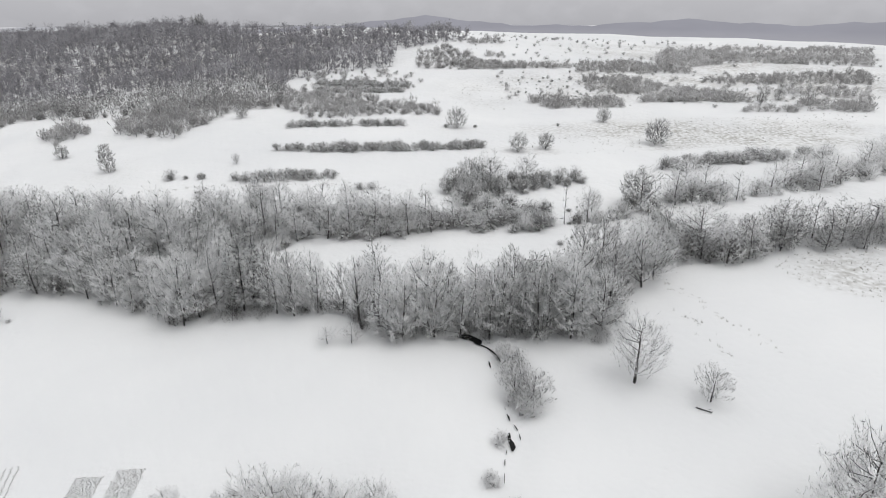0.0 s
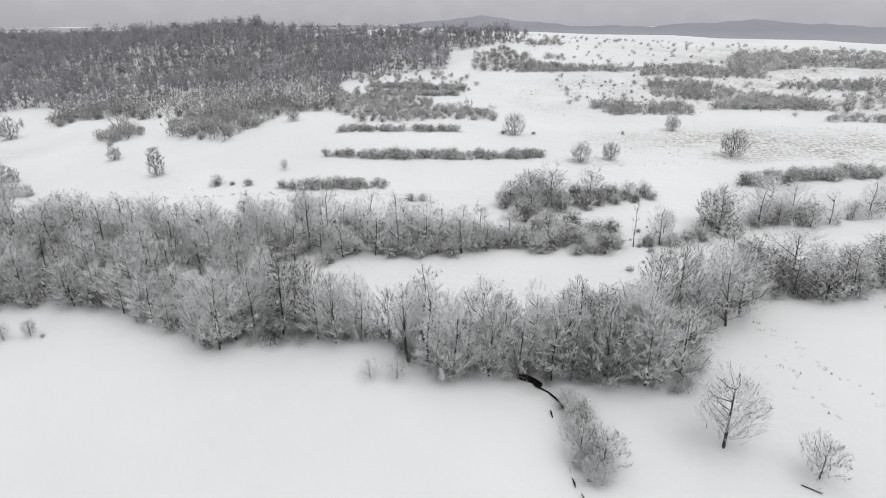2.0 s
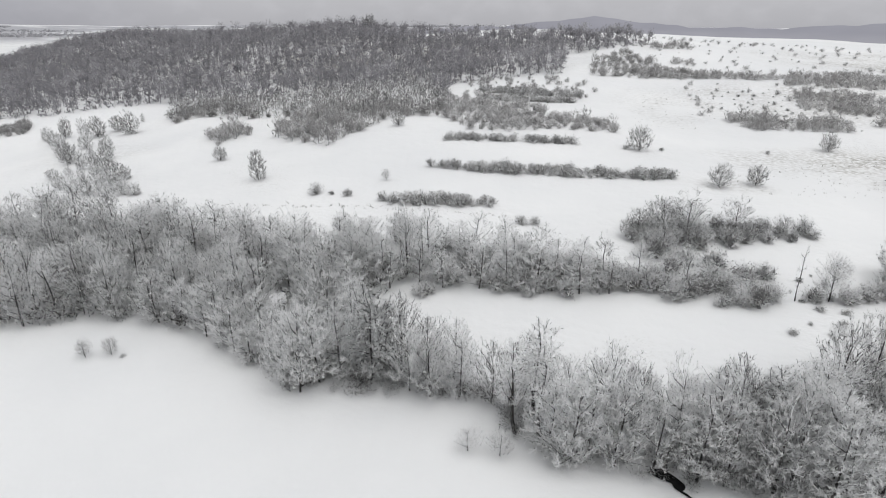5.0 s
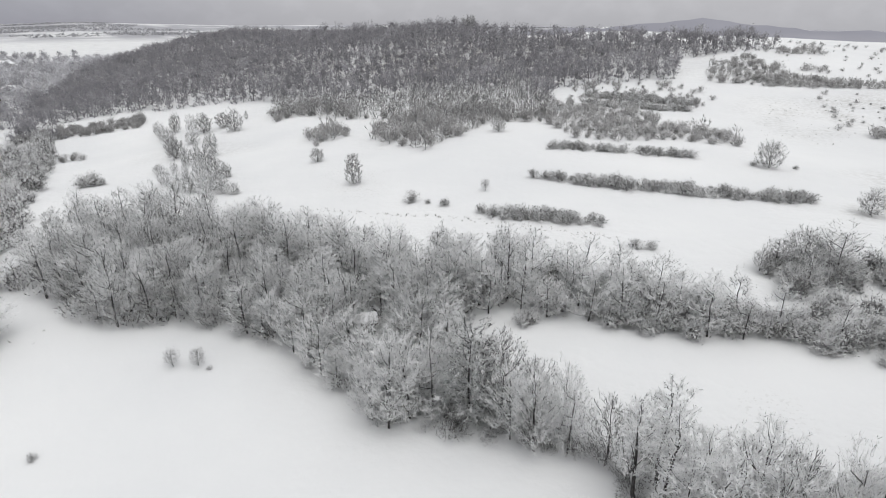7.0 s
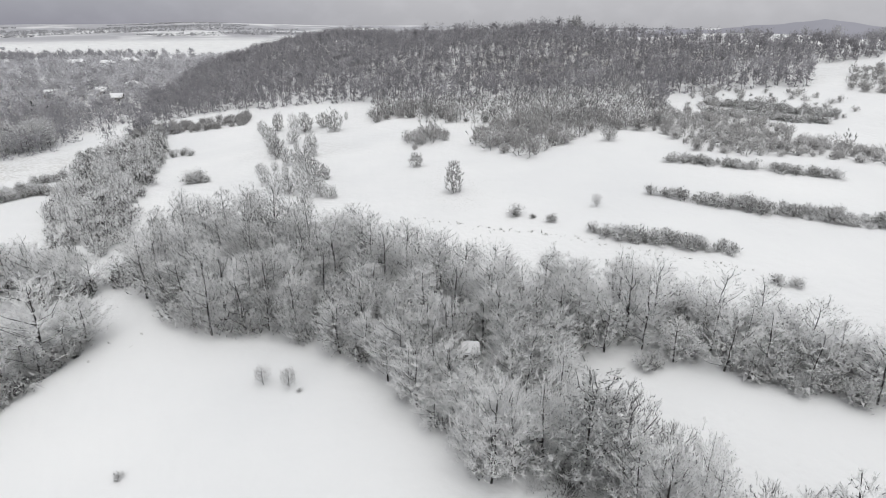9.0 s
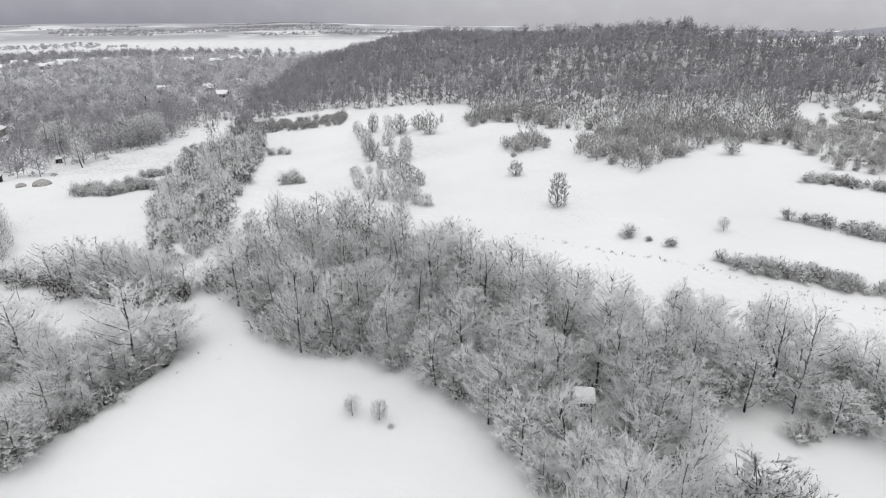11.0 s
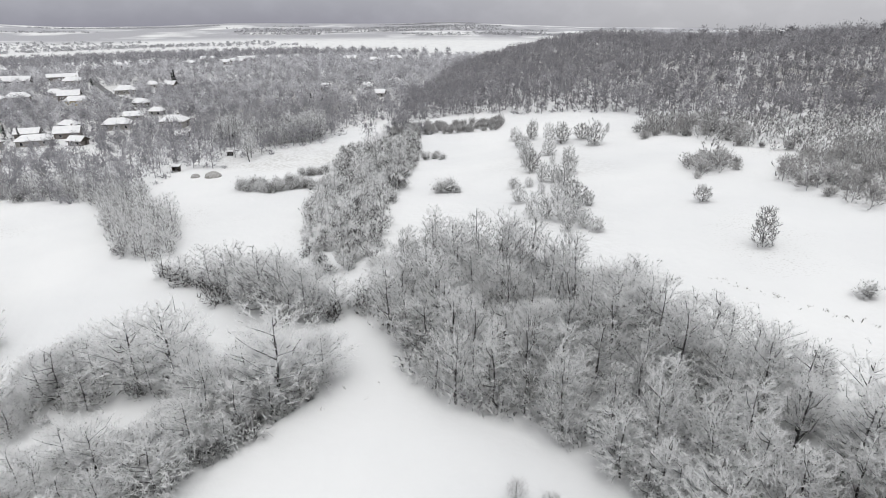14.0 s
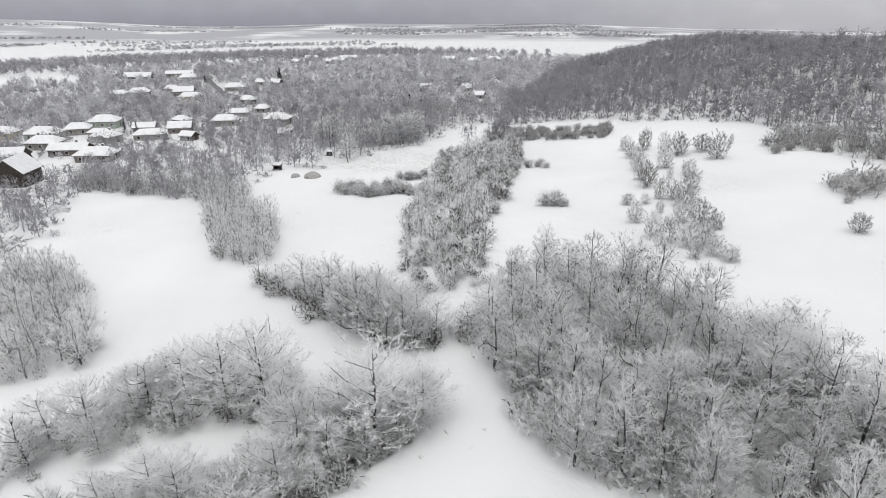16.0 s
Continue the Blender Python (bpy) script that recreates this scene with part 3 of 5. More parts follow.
def bush_tris(seed, tall, wide, twigs=420, twig=0.4, thick=0.07, clumps=9, filled=True):
    """A rounded bush: clumps of twigs over a low dome."""
    rng = np.random.default_rng(seed)
    az, r = rng.random(clumps) * 6.28, np.sqrt(rng.random(clumps)) * wide * 0.33
    mid = np.stack([r * np.cos(az), r * np.sin(az), tall * (0.62 - 0.3 * (r / (0.33 * wide)) ** 2) * (0.7 + 0.45 * rng.random(clumps))], 1)
    pick = rng.integers(clumps, size=twigs)
    off = unit(rng.normal(size=(twigs, 3))) * (rng.random(twigs) ** 0.45)[:, None] * np.array([0.30 * wide, 0.30 * wide, 0.36 * tall])
    p = mid[pick] + off
    p[:, 2] = np.abs(p[:, 2])
    way = unit(unit(p * np.array([1, 1, 0.9])) * 0.8 + rng.normal(size=(twigs, 3)) * 0.45)
    ln, wid = twig * (0.4 + 0.9 * rng.random(twigs)), thick * (0.6 + 0.8 * rng.random(twigs))
    heart = twigs // 9 if filled else 0  # broad sprays that fill the middle
    p[:heart] *= 0.68
    ln[:heart], wid[:heart] = 0.30 * tall + 0 * ln[:heart], 0.14 * wide + 0 * wid[:heart]
    start = p - way * ln[:, None] * 0.5
    start[:, 2] = np.maximum(start[:, 2], 0.0)
    return blades(start, way, ln, wid, rng)


def tri_mesh(name, corners, mat):
    corners, stems, tones = corners if type(corners) is tuple else (corners, None, None)
    me = bpy.data.meshes.new(name)
    n = len(corners)
    me.vertices.add(n)
    me.vertices.foreach_set("co", np.ascontiguousarray(corners, dtype=np.float32).ravel())
    me.loops.add(n)
    me.loops.foreach_set("vertex_index", np.arange(n, dtype=np.int32))
    me.polygons.add(n // 3)
    me.polygons.foreach_set("loop_start", np.arange(0, n, 3, dtype=np.int32))
    me.polygons.foreach_set("loop_total", np.full(n // 3, 3, dtype=np.int32))
    me.materials.append(mat)
    if tones is not None:
        me.attributes.new("tone", "FLOAT", "FACE").data.foreach_set("value", tones)
    if stems is not None and stems.any():
        me.materials.append(BARK_GREY if mat.name in GREY_STEMMED else BARK)
        me.polygons.foreach_set("material_index", stems)
    me.update(calc_edges=True)
    return me


def make_tree(name, label, mat, build=crown_tree, **shape):
    """A pattern tree, taken away at the end; its copies share the meshes."""
    trunk, crown = build(**shape)
    tree = new(name)
    tagged(tree, label, "tree")
    new("trunk", tri_mesh("trunk", trunk, BARK)).parent = tree
    new("crown", tri_mesh("crown", crown, mat)).parent = tree
    return tree


def inside(x, y, poly):
    p = np.array(poly, float)
    q = np.roll(p, -1, 0)
    hit = np.zeros(np.shape(x), bool)
    for (ax, ay), (bx, by) in zip(p, q):
        if ay != by:
            hit ^= ((ay > y) != (by > y)) & (x < (bx - ax) * (y - ay) / (by - ay) + ax)
    return hit


def scatter(poly, gap, seed, fill=1.0, not_in=()):
    """Places inside a plan outline, at least gap apart."""
    rng = np.random.default_rng(seed)
    p = np.array(poly, float)
    lo, hi = p.min(0), p.max(0)
    n = int(6 * (hi - lo).prod() / gap**2) + 20
    pts = lo + rng.random((n, 2)) * (hi - lo)
    ok = inside(pts[:, 0], pts[:, 1], poly)
    for other in not_in:
        ok &= ~inside(pts[:, 0], pts[:, 1], other)
    cells, kept = {}, []
    for x, y in pts[ok]:
        c = (int(x // gap), int(y // gap))
        if all((x - a) ** 2 + (y - b) ** 2 >= gap * gap for i in (-1, 0, 1) for j in (-1, 0, 1) for a, b in cells.get((c[0] + i, c[1] + j), ())):
            cells.setdefault(c, []).append((x, y))
            kept.append((x, y))
    kept = [k for k in kept if rng.random() < fill]
    return np.array(kept).reshape(-1, 2)


def plant(pattern, x, y, size=1.0, turn=0.0, sink=0.0, wide=1.0, group=""):
    m = pose(x, y, float(land(x, y)) - sink, 0, 0, turn) @ Matrix.Diagonal((size * wide, size * wide, size, 1))
    return tagged(copy_thing(pattern, m), group=group)


def grow(patterns, poly, gap, seed, lo=0.8, hi=1.2, fill=1.0, group="", not_in=(), wide=1.0):
    rng = random.Random(seed)
    for x, y in scatter(poly, gap, seed, fill, not_in):
        plant(rng.choice(patterns), x, y, rng.uniform(lo, hi), rng.uniform(0, 360), 0.05, wide * rng.uniform(0.85, 1.15), group)


def grove(label, patterns, poly, gap, seed, lo, hi, mat=TWIG):
    """Trees of one belt too many to tell apart: one mesh with trunks and crowns."""
    rng, spots, out, which, tones = random.Random(seed), scatter(poly, gap, seed), [], [], []
    for x, y in spots:
        m = pose(x, y, float(land(x, y)) - 0.05, 0, 0, rng.uniform(0, 360)) @ Matrix.Scale(rng.uniform(lo, hi), 4)
        rot, tree, tone = np.array(m), rng.choice(patterns), rng.uniform(-0.35, 0.6)
        for k, piece in enumerate(sorted(tree.children, key=lambda o: o.name.startswith("crown"))):
            co = np.empty(len(piece.data.vertices) * 3, np.float32)
            piece.data.vertices.foreach_get("co", co)
            co = co.reshape(-1, 3) @ rot[:3, :3].T + rot[:3, 3]
            if k:  # half of the twigs, each wider
                tri = co.reshape(-1, 3, 3)[::2].copy()
                mid = tri[:, :2].mean(1, keepdims=True)
                tri[:, :2] = mid + (tri[:, :2] - mid) * 1.6
                co = tri.reshape(-1, 3)
            out.append(co)
            which.append(np.full(len(co) // 3, 1 - k, np.int32))
            tones.append(np.full(len(co) // 3, tone, np.float32))
    me = tri_mesh("grove", (np.concatenate(out), np.concatenate(which), np.concatenate(tones)), mat)
    return tagged(new("grove", me), label, "woodland", kind="stuff")


def mass(templates, spots, lo, hi, seed, sink=0.05):
    """The corners of many plants set on the ground, in one array."""
    rng = np.random.default_rng(seed)
    out, stems, tones, z = [], [], [], land(spots[:, 0], spots[:, 1]) - sink
    for n, (x, y) in enumerate(spots):
        t = templates[rng.integers(len(templates))]
        t, bole = t if type(t) is tuple else (t, 0)
        stems.append(np.arange(len(t) // 3) < bole // 3)
        tones.append(np.full(len(t) // 3, rng.random() - 0.5))
        a, s, w = rng.random() * 6.28, lo + (hi - lo) * rng.random(), 0.85 + 0.4 * rng.random()
        c, d = math.cos(a), math.sin(a)
        out.append(t @ np.array([[c * s * w, d * s * w, 0], [-d * s * w, c * s * w, 0], [0, 0, s]]) + (x, y, z[n]))
    return np.concatenate(out), np.concatenate(stems).astype(np.int32), np.concatenate(tones).astype(np.float32)


def joined(pair):
    """A tree's wood and crown in one array, with the count of the wood's corners."""
    return np.concatenate(pair), len(pair[0])


def stuff(name, label, category, templates, spots, mat, lo, hi, seed):
    """One mesh of many plants that nobody could count."""
    return tagged(new(name, tri_mesh(name, mass(templates, spots, lo, hi, seed), mat)), label, category, kind="stuff")


HEDGE_MESHES = {}


def hedge(label, poly, gap, seed, lo, hi, templates, name="hedge", mat=TWIG_HEDGE):
    """A hedge of separate shrubs grown together, each a part on a shared mesh."""
    rng, row = random.Random(seed), tagged(new(name), label, "hedge")
    spots = scatter(poly, gap, seed)
    cx, cy = float(spots[:, 0].mean()), float(spots[:, 1].mean())
    row.matrix_world = pose(cx, cy, float(land(cx, cy)))
    away = row.matrix_world.inverted()
    for x, y in spots:
        k = rng.randrange(len(templates))
        key = (id(templates[k]), mat.name)
        if key not in HEDGE_MESHES:
            HEDGE_MESHES[key] = tri_mesh("shrub", templates[k], mat)
        shrub = new("shrub", HEDGE_MESHES[key])
        shrub.parent = row
        size, wide = rng.uniform(lo, hi), rng.uniform(0.85, 1.25)
        shrub.matrix_basis = away @ pose(x, y, float(land(x, y)) - 0.05, 0, 0, rng.uniform(0, 360)) @ Matrix.Diagonal((size * wide, size * wide, size, 1))
    return row


def along(line, step, seed, spread):
    rng = np.random.default_rng(seed)
    out = []
    for (ax, ay), (bx, by) in zip(line, line[1:]):
        n = max(1, int(math.hypot(bx - ax, by - ay) / step))
        for k in range(n):
            out.append((ax + (bx - ax) * k / n + rng.normal() * spread, ay + (by - ay) * k / n + rng.normal() * spread))
    return np.array(out)


LABEL = "bare deciduous tree with frost and snow on every twig"
TREES = [make_tree("tree", LABEL, TWIG, fan_tree, seed=20 + k, tall=8.0 + 0.5 * (k % 4), wide=6.0 + 0.8 * (k % 3), low=(0.03, 0.10, 0.20)[k % 3], rise=(0.8, 0.5, 1.0)[k % 3], girth=1.4, limbs=18, twig=0.50, thick=0.066, lumpy=0.6, shell=0.34, up=0.05, level=0.5) for k in range(8)]
BARER = [make_tree("tree", "bare deciduous tree with dark branches lightly snowed on", TWIG_BARE, fan_tree, seed=30 + k, tall=8.8 + 0.5 * (k % 3), wide=5.6 + 0.7 * (k % 3), low=(0.0, 0.05, 0.16)[k % 3], rise=(0.9, 0.6, 1.2)[k % 3], girth=1.4) for k in range(5)]
SLIM = [make_tree("tree", "slender leafless tree with a dark trunk and frosted top", TWIG, fan_tree, seed=40 + k, tall=9.6, wide=4.6, low=0.34, sprays=110, limbs=12, rise=1.4, girth=1.7, twig=0.5, thick=0.066, up=0.05, level=0.5) for k in range(3)]
BROAD = [make_tree("tree", "broad bare tree with frosted spreading limbs", TWIG, fan_tree, seed=50 + k, tall=8.0, wide=8.4, low=0.12, sprays=210, limbs=24, rise=0.5, girth=1.6, lumpy=0.6, twig=0.5, shell=0.36, up=0.05, level=0.5) for k in range(3)]
SMALL = [make_tree("tree", "small leafless tree standing in the snow", TWIG_BARE, fan_tree, seed=70 + k, tall=4.5, wide=4.8, low=0.24, sprays=130, limbs=18, twigs=8, fine=2, twig=0.36, thick=0.046, girth=1.6, limb=0.7, rise=0.6) for k in range(3)]
OPEN = [make_tree("tree", "lone leafless tree with dark open limbs", TWIG_BARE, fan_tree, seed=75 + k, tall=8.0, wide=7.0, low=0.24, sprays=190, limbs=34, twigs=8, fine=2, twig=0.55, thick=0.052, girth=1.7, limb=0.8, rise=0.5) for k in range(2)]
CONES = [make_tree("tree", "upright oval tree thick with frosted twigs", TWIG_BUSH, fan_tree, seed=80, tall=6.6, wide=4.2, low=0.0, sprays=140, limbs=10, twigs=8, fine=1, twig=0.5, thick=0.105, girth=0.9, limb=0.4, rise=1.4, lumpy=0.2)]
FULL = [make_tree("tree", "round-crowned leafless tree grey with frost", TWIG_BUSH, fan_tree, seed=88 + k, tall=6.0, wide=6.4, low=0.06, sprays=150, limbs=14, twigs=8, fine=1, twig=0.6, thick=0.115, girth=1.5, limb=0.5, rise=0.7, lumpy=0.35) for k in range(2)]
POPLAR = [make_tree("tree", "thin tall young tree with bare twigs", TWIG, branch_tree, seed=84, tall=7.4, wide=1.7, fork=0.2, forks=(14, 4, 3, 2, 1), thick=0.04, spread=0.4)]
PINES = [make_tree("pine", "tall pine bowed with snow-laden needles", TWIG_PINE, fan_tree, seed=90, tall=11.8, wide=6.2, low=0.05, sprays=230, limbs=20, twigs=9, fine=1, twig=0.55, thick=0.11, rise=0.2, girth=1.1, lumpy=0.5, up=-0.1, shell=0.32, level=0.4)]
FIRS = [make_tree("fir", "dark narrow fir dusted with snow", FIR_GREEN, seed=95, tall=9.0, wide=3.8, low=0.02, twigs=500, clumps=40, shape="cone", twig=0.8, thick=0.3)]
BUSH_SHAPES = [bush_tris(seed=100 + k, tall=1.9, wide=2.7, twigs=620, twig=0.32, thick=0.07) for k in range(4)]
LOW_SHAPES = [bush_tris(seed=105 + k, tall=1.9, wide=2.7, twigs=270, twig=0.48, thick=0.11, clumps=8) for k in range(4)]
SCRUB_SHAPES = [bush_tris(seed=115 + k, tall=2.2, wide=3.0, twigs=108, twig=0.80, thick=0.185, clumps=7) for k in range(4)]
BIG_SHAPES = [bush_tris(seed=110 + k, tall=3.8, wide=4.2, twigs=950, twig=0.42, thick=0.11, clumps=18) for k in range(4)]
BUSHES = [tagged(new("bush", tri_mesh("bush", c, TWIG_BUSH)), "dense rounded bush under fresh snow", "bush") for c in BUSH_SHAPES]
BIGBUSH = [tagged(new("bush", tri_mesh("bush", c, TWIG_BUSH)), "tall leafless bush dusted with snow", "bush") for c in BIG_SHAPES]
PATTERNS = FULL + BARER + TREES + SLIM + BROAD + SMALL + OPEN + CONES + POPLAR + PINES + FIRS + BUSHES + BIGBUSH

# plan outlines of the woods, hedges and open fields
WOOD_WEST = [(-88, 73), (-79, 71), (-70, 68), (-63, 68), (-58, 72), (-54, 71), (-49, 70), (-44, 70), (-39, 68), (-34, 64), (-29, 62), (-26, 60), (-22, 62), (-20, 66), (-25, 80), (-20, 83), (-16, 89), (-21, 89), (-30, 89), (-43, 90), (-53, 91), (-63, 95), (-71, 98), (-92, 98), (-97, 88)]
WOOD_ROW = [(-28, 61), (-21, 61), (-15, 61), (-7, 61), (-4, 57), (0, 54), (7, 53), (13, 53), (22, 51), (22, 57), (15, 59), (9, 59), (1, 57), (-3, 61), (-11, 64), (-20, 66)]
WOOD_CLUMP = [(10, 53), (20, 52), (24, 49), (27, 54), (29, 59), (35, 63), (40, 69), (36, 71), (29, 66), (23, 63), (16, 59)]
WOOD_NE = [(38, 67), (50, 66.5), (55, 69), (63, 70), (71, 70), (92, 74), (92, 83), (72, 76), (57, 75), (50, 74), (42, 71)]
ROW_NE = [(49, 90), (57, 90), (65, 92), (81, 97), (102, 106), (120, 112), (118, 118), (95, 111), (76, 100), (63, 95), (53, 94)]
HEDGE_N = [(-16, 84), (-11, 82), (-2, 81), (5, 82), (10, 83), (18, 81), (25, 80), (26, 83), (18, 86), (9, 86), (1, 88), (-8, 91), (-16, 91)]
CLUMP_N = [(9, 99), (13, 94), (21, 97), (27, 99), (37, 102), (37, 105), (28, 104), (20, 103), (13, 101)]
HEDGE_A = [(-31, 110), (-28, 107.5), (-20, 107.5), (-11, 108), (-11, 110), (-20, 110.5)]
HEDGE_B = [(-26, 127.5), (-13, 124.5), (-3, 124), (7, 123.5), (21, 126), (21, 128), (7, 127), (-10, 128)]
HEDGE_C = [(-25, 147), (-9, 146), (-9, 148.5), (-24, 149.5)]
HEDGE_C2 = [(-8, 146.5), (4, 146.5), (4, 148.5), (-6, 148.5)]
HEDGE_D = [(-24, 208), (-8, 203), (7, 203), (7, 207), (-24, 212)]
HEDGE_D2 = [(-24, 199), (-20, 195), (5, 195), (5, 198), (-23, 200)]
HEDGE_E = [(56, 111), (61, 110), (77, 116), (100, 119), (100, 123), (65, 116), (58, 114)]
SCRUB_A = [(40, 196), (60, 190), (70, 197), (71, 215), (48, 217), (38, 210)]
SCRUB_B = [(-115, 180), (-114, 186), (-101, 193), (-88, 181), (-95, 200), (-111, 206), (-124, 200)]
SCRUB_C = [(-70, 154), (-61, 149), (-52, 144), (-48, 157), (-45, 170), (-31, 173), (-32, 182), (-60, 192), (-69, 190), (-74, 174)]
SCRUB_ZONE = [(-120, 184), (-113, 190), (-93, 183), (-83, 182), (-68, 172), (-47, 170), (-31, 177), (-33, 198), (-45, 222), (-95, 215), (-128, 208)]
THIN_SNOW = [(29, 122), (43, 121), (63, 126), (114, 141), (150, 168), (88, 163), (59, 150), (33, 131)]
THIN_SNOW_2 = [(19, 173), (34, 172), (47, 196), (45, 224), (26, 209)]
ROUGH_MEADOW = [(52, 66), (58, 69), (68, 70), (95, 74), (95, 50), (62, 52), (54, 60)]
TUFTS_W = [(-87, 64), (-81, 67), (-71, 65), (-71, 58), (-76, 56)]
BANK = [(22, 89), (28, 87), (29, 80), (24, 75), (30, 76), (39, 85), (36, 91)]
SCRUB_D = [(-93, 160), (-84, 151), (-80, 161), (-83, 167), (-93, 170)]
FOREST = [(-200, 161), (-182, 171), (-178, 195), (-158, 206), (-139, 211), (-126, 205), (-105, 203), (-68, 191), (-47, 180), (-31, 181), (-37, 219), (-26, 226), (1, 233), (3, 259), (37, 278), (20, 320), (-40, 362), (-110, 352), (-180, 362), (-280, 410), (-350, 400), (-320, 300), (-260, 220)]
STRIP_W = [(-102, 74), (-110, 77), (-134, 90), (-156, 109), (-195, 138), (-197, 157), (-192, 168), (-166, 146), (-138, 119), (-119, 99), (-99, 83)]
STRIP_E = [(-93, 107), (-114, 129), (-132, 155), (-153, 172), (-161, 182), (-154, 186), (-142, 185), (-136, 175), (-118, 154), (-101, 135), (-88, 122), (-81, 115), (-80, 106)]
BELT_SW = [(-91, 26), (-91, 34), (-90, 44), (-84, 50), (-89, 54), (-96, 49), (-97, 38), (-98, 28)]
BELT_SW2 = [(-71, 36), (-73, 45), (-74, 50), (-76, 56), (-76, 62), (-80, 60), (-83, 54), (-80, 47), (-82, 40), (-86, 33), (-82, 24), (-76, 26)]
BELT_MID = [(-121, 58), (-112, 59), (-105, 60), (-98, 63), (-92, 64), (-88, 68), (-88, 74), (-92, 71), (-98, 69), (-106, 68), (-113, 64)]
BELT_FAR = [(-155, 59), (-135, 55), (-129, 58), (-128, 62), (-148, 70), (-178, 70), (-187, 64)]
LEFT_BELT = [(-112, 24), (-111, 29), (-110, 34), (-115, 36), (-137, 36), (-152, 32), (-152, 24)]
ROW_V = [(-226, 41), (-206, 51), (-201, 59), (-187, 64), (-170, 64), (-185, 75), (-208, 69), (-218, 59), (-241, 42)]
FIELD_A = [(-176, 30), (-224, 37), (-205, 51), (-187, 64), (-160, 60), (-134, 56), (-126, 59), (-113, 58), (-101, 61), (-95, 57), (-98, 49), (-100, 37), (-100, 10), (-160, 5)]
FIELD_B = [(-192, 76), (-214, 91), (-154, 105), (-100, 76), (-110, 72), (-129, 73), (-134, 64), (-130, 58), (-160, 66)]
FIELD_E = [(-219, 98), (-212, 109), (-214, 137), (-238, 172), (-220, 181), (-205, 167), (-195, 138), (-170, 120), (-154, 104)]
FIELD_C = [(-140, 121), (-162, 144), (-182, 167), (-161, 181), (-119, 135), (-100, 113), (-80, 100), (-110, 92)]
FIELD_C2 = [(-161, 179), (-177, 199), (-158, 210), (-143, 190)]
FIELD_BIG = [(-141, 186), (-154, 208), (-133, 209), (-110, 178), (-82, 155), (-62, 143), (-40, 111), (-65, 100), (-79, 110), (-100, 135)]
VALE = [(-152, 40), (-160, 0), (-230, -20), (-420, -30), (-640, 60), (-640, 420), (-520, 520), (-330, 430), (-200, 215), (-184, 166), (-197, 140), (-205, 100), (-190, 72)]
# clearings of the village
GARDENS = [[(-500, 132), (-480, 150), (-420, 133), (-362, 136), (-362, 126), (-425, 121), (-495, 130)], [(-316, 92), (-298, 94), (-296, 106), (-310, 110)], [(-305, 112), (-290, 110), (-286, 122), (-300, 126)], [(-300, 30), (-232, 20), (-232, 32), (-262, 50), (-300, 52)], [(-412, 98), (-404, 104), (-410, 118), (-420, 112)], [(-560, 100), (-500, 118), (-505, 135), (-560, 118)], [(-640, 20), (-560, 30), (-500, 60), (-560, 62), (-640, 45)]]
PINE_SPOT = [(-22.0, 59.0), (-16.2, 59.0), (-16.2, 65.2), (-22.0, 65.2)]
HUT_YARD = [(-35.4, 75.6), (-32.2, 75.6), (-30.9, 71.6), (-33.6, 71.0)]
R_A = [(105, 231), (118, 228), (122, 240), (135, 244), (150, 247), (198, 236), (215, 257), (159, 262), (148, 276), (131, 277), (119, 263)]
R_B = [(71, 226), (117, 226), (108, 235), (98, 244), (76, 237)]
R_B2 = [(25, 226), (69, 231), (75, 235), (46, 234), (34, 237), (25, 235)]
R_C = [(69, 201), (75, 195), (90, 196), (96, 205), (95, 216), (79, 219), (71, 219)]
R_D = [(44, 184), (49, 176), (74, 177), (72, 187), (56, 187), (46, 189)]
R_E = [(80, 183), (98, 185), (118, 183), (120, 193), (104, 195), (105, 203), (97, 200), (86, 191)]
R_F = [(112, 211), (173, 203), (186, 221), (145, 219), (120, 218)]
R_G = [(126, 195), (158, 183), (168, 197), (132, 204)]
R_H = [(107, 170), (124, 169), (126, 172), (110, 174)]
R_I = [(126, 172), (145, 166), (155, 179), (134, 182)]
R_J = [(150, 270), (224, 270), (242, 293), (157, 285)]
L_A = [(-29, 170), (-21, 157), (-12, 156), (-1, 162), (14, 163), (14, 174), (3, 175), (-4, 183), (-8, 191), (-19, 195), (-33, 198)]
L_B = [(10, 230), (24, 228), (35, 236), (33, 246), (25, 261), (13, 250)]
L_C = [(37, 267), (50, 270), (51, 279), (37, 274)]
L_D = [(39, 243), (47, 243), (47, 250), (40, 249)]
SCRUB_W = [(-201, 160), (-184, 166), (-166, 179), (-172, 190), (-186, 180), (-205, 172)]
GLADE_W = [(-205, 172), (-186, 180), (-172, 190), (-178, 199), (-200, 188), (-210, 180)]
RIM_GAP = [(-82, 332), (-40, 314), (10, 298), (45, 300), (45, 380), (-120, 390)]
CLEAR_A = [(-123, 231), (-124, 240), (-117, 240), (-112, 229), (-117, 226)]
CLEAR_B = [(-94, 223), (-95, 232), (-89, 232), (-86, 223)]
HEDGE_W = [(-167, 90), (-159, 95), (-158, 103), (-163, 106), (-166, 99), (-173, 94)]
HEDGE_W2 = [(-155, 102), (-149, 107), (-153, 109), (-159, 105)]
HEDGE_W3 = [(-172, 110), (-168, 115), (-172, 118), (-177, 113)]
HEDGE_W4 = [(-160, 140), (-154, 145), (-159, 148), (-163, 144)]
TALL_ROW = [(-239, 114), (-222, 131), (-224, 147), (-244, 159), (-249, 143), (-260, 122)]
VALE_FAR = [(-640, 10), (-880, -10), (-900, 300), (-760, 480), (-560, 520), (-640, 420)]

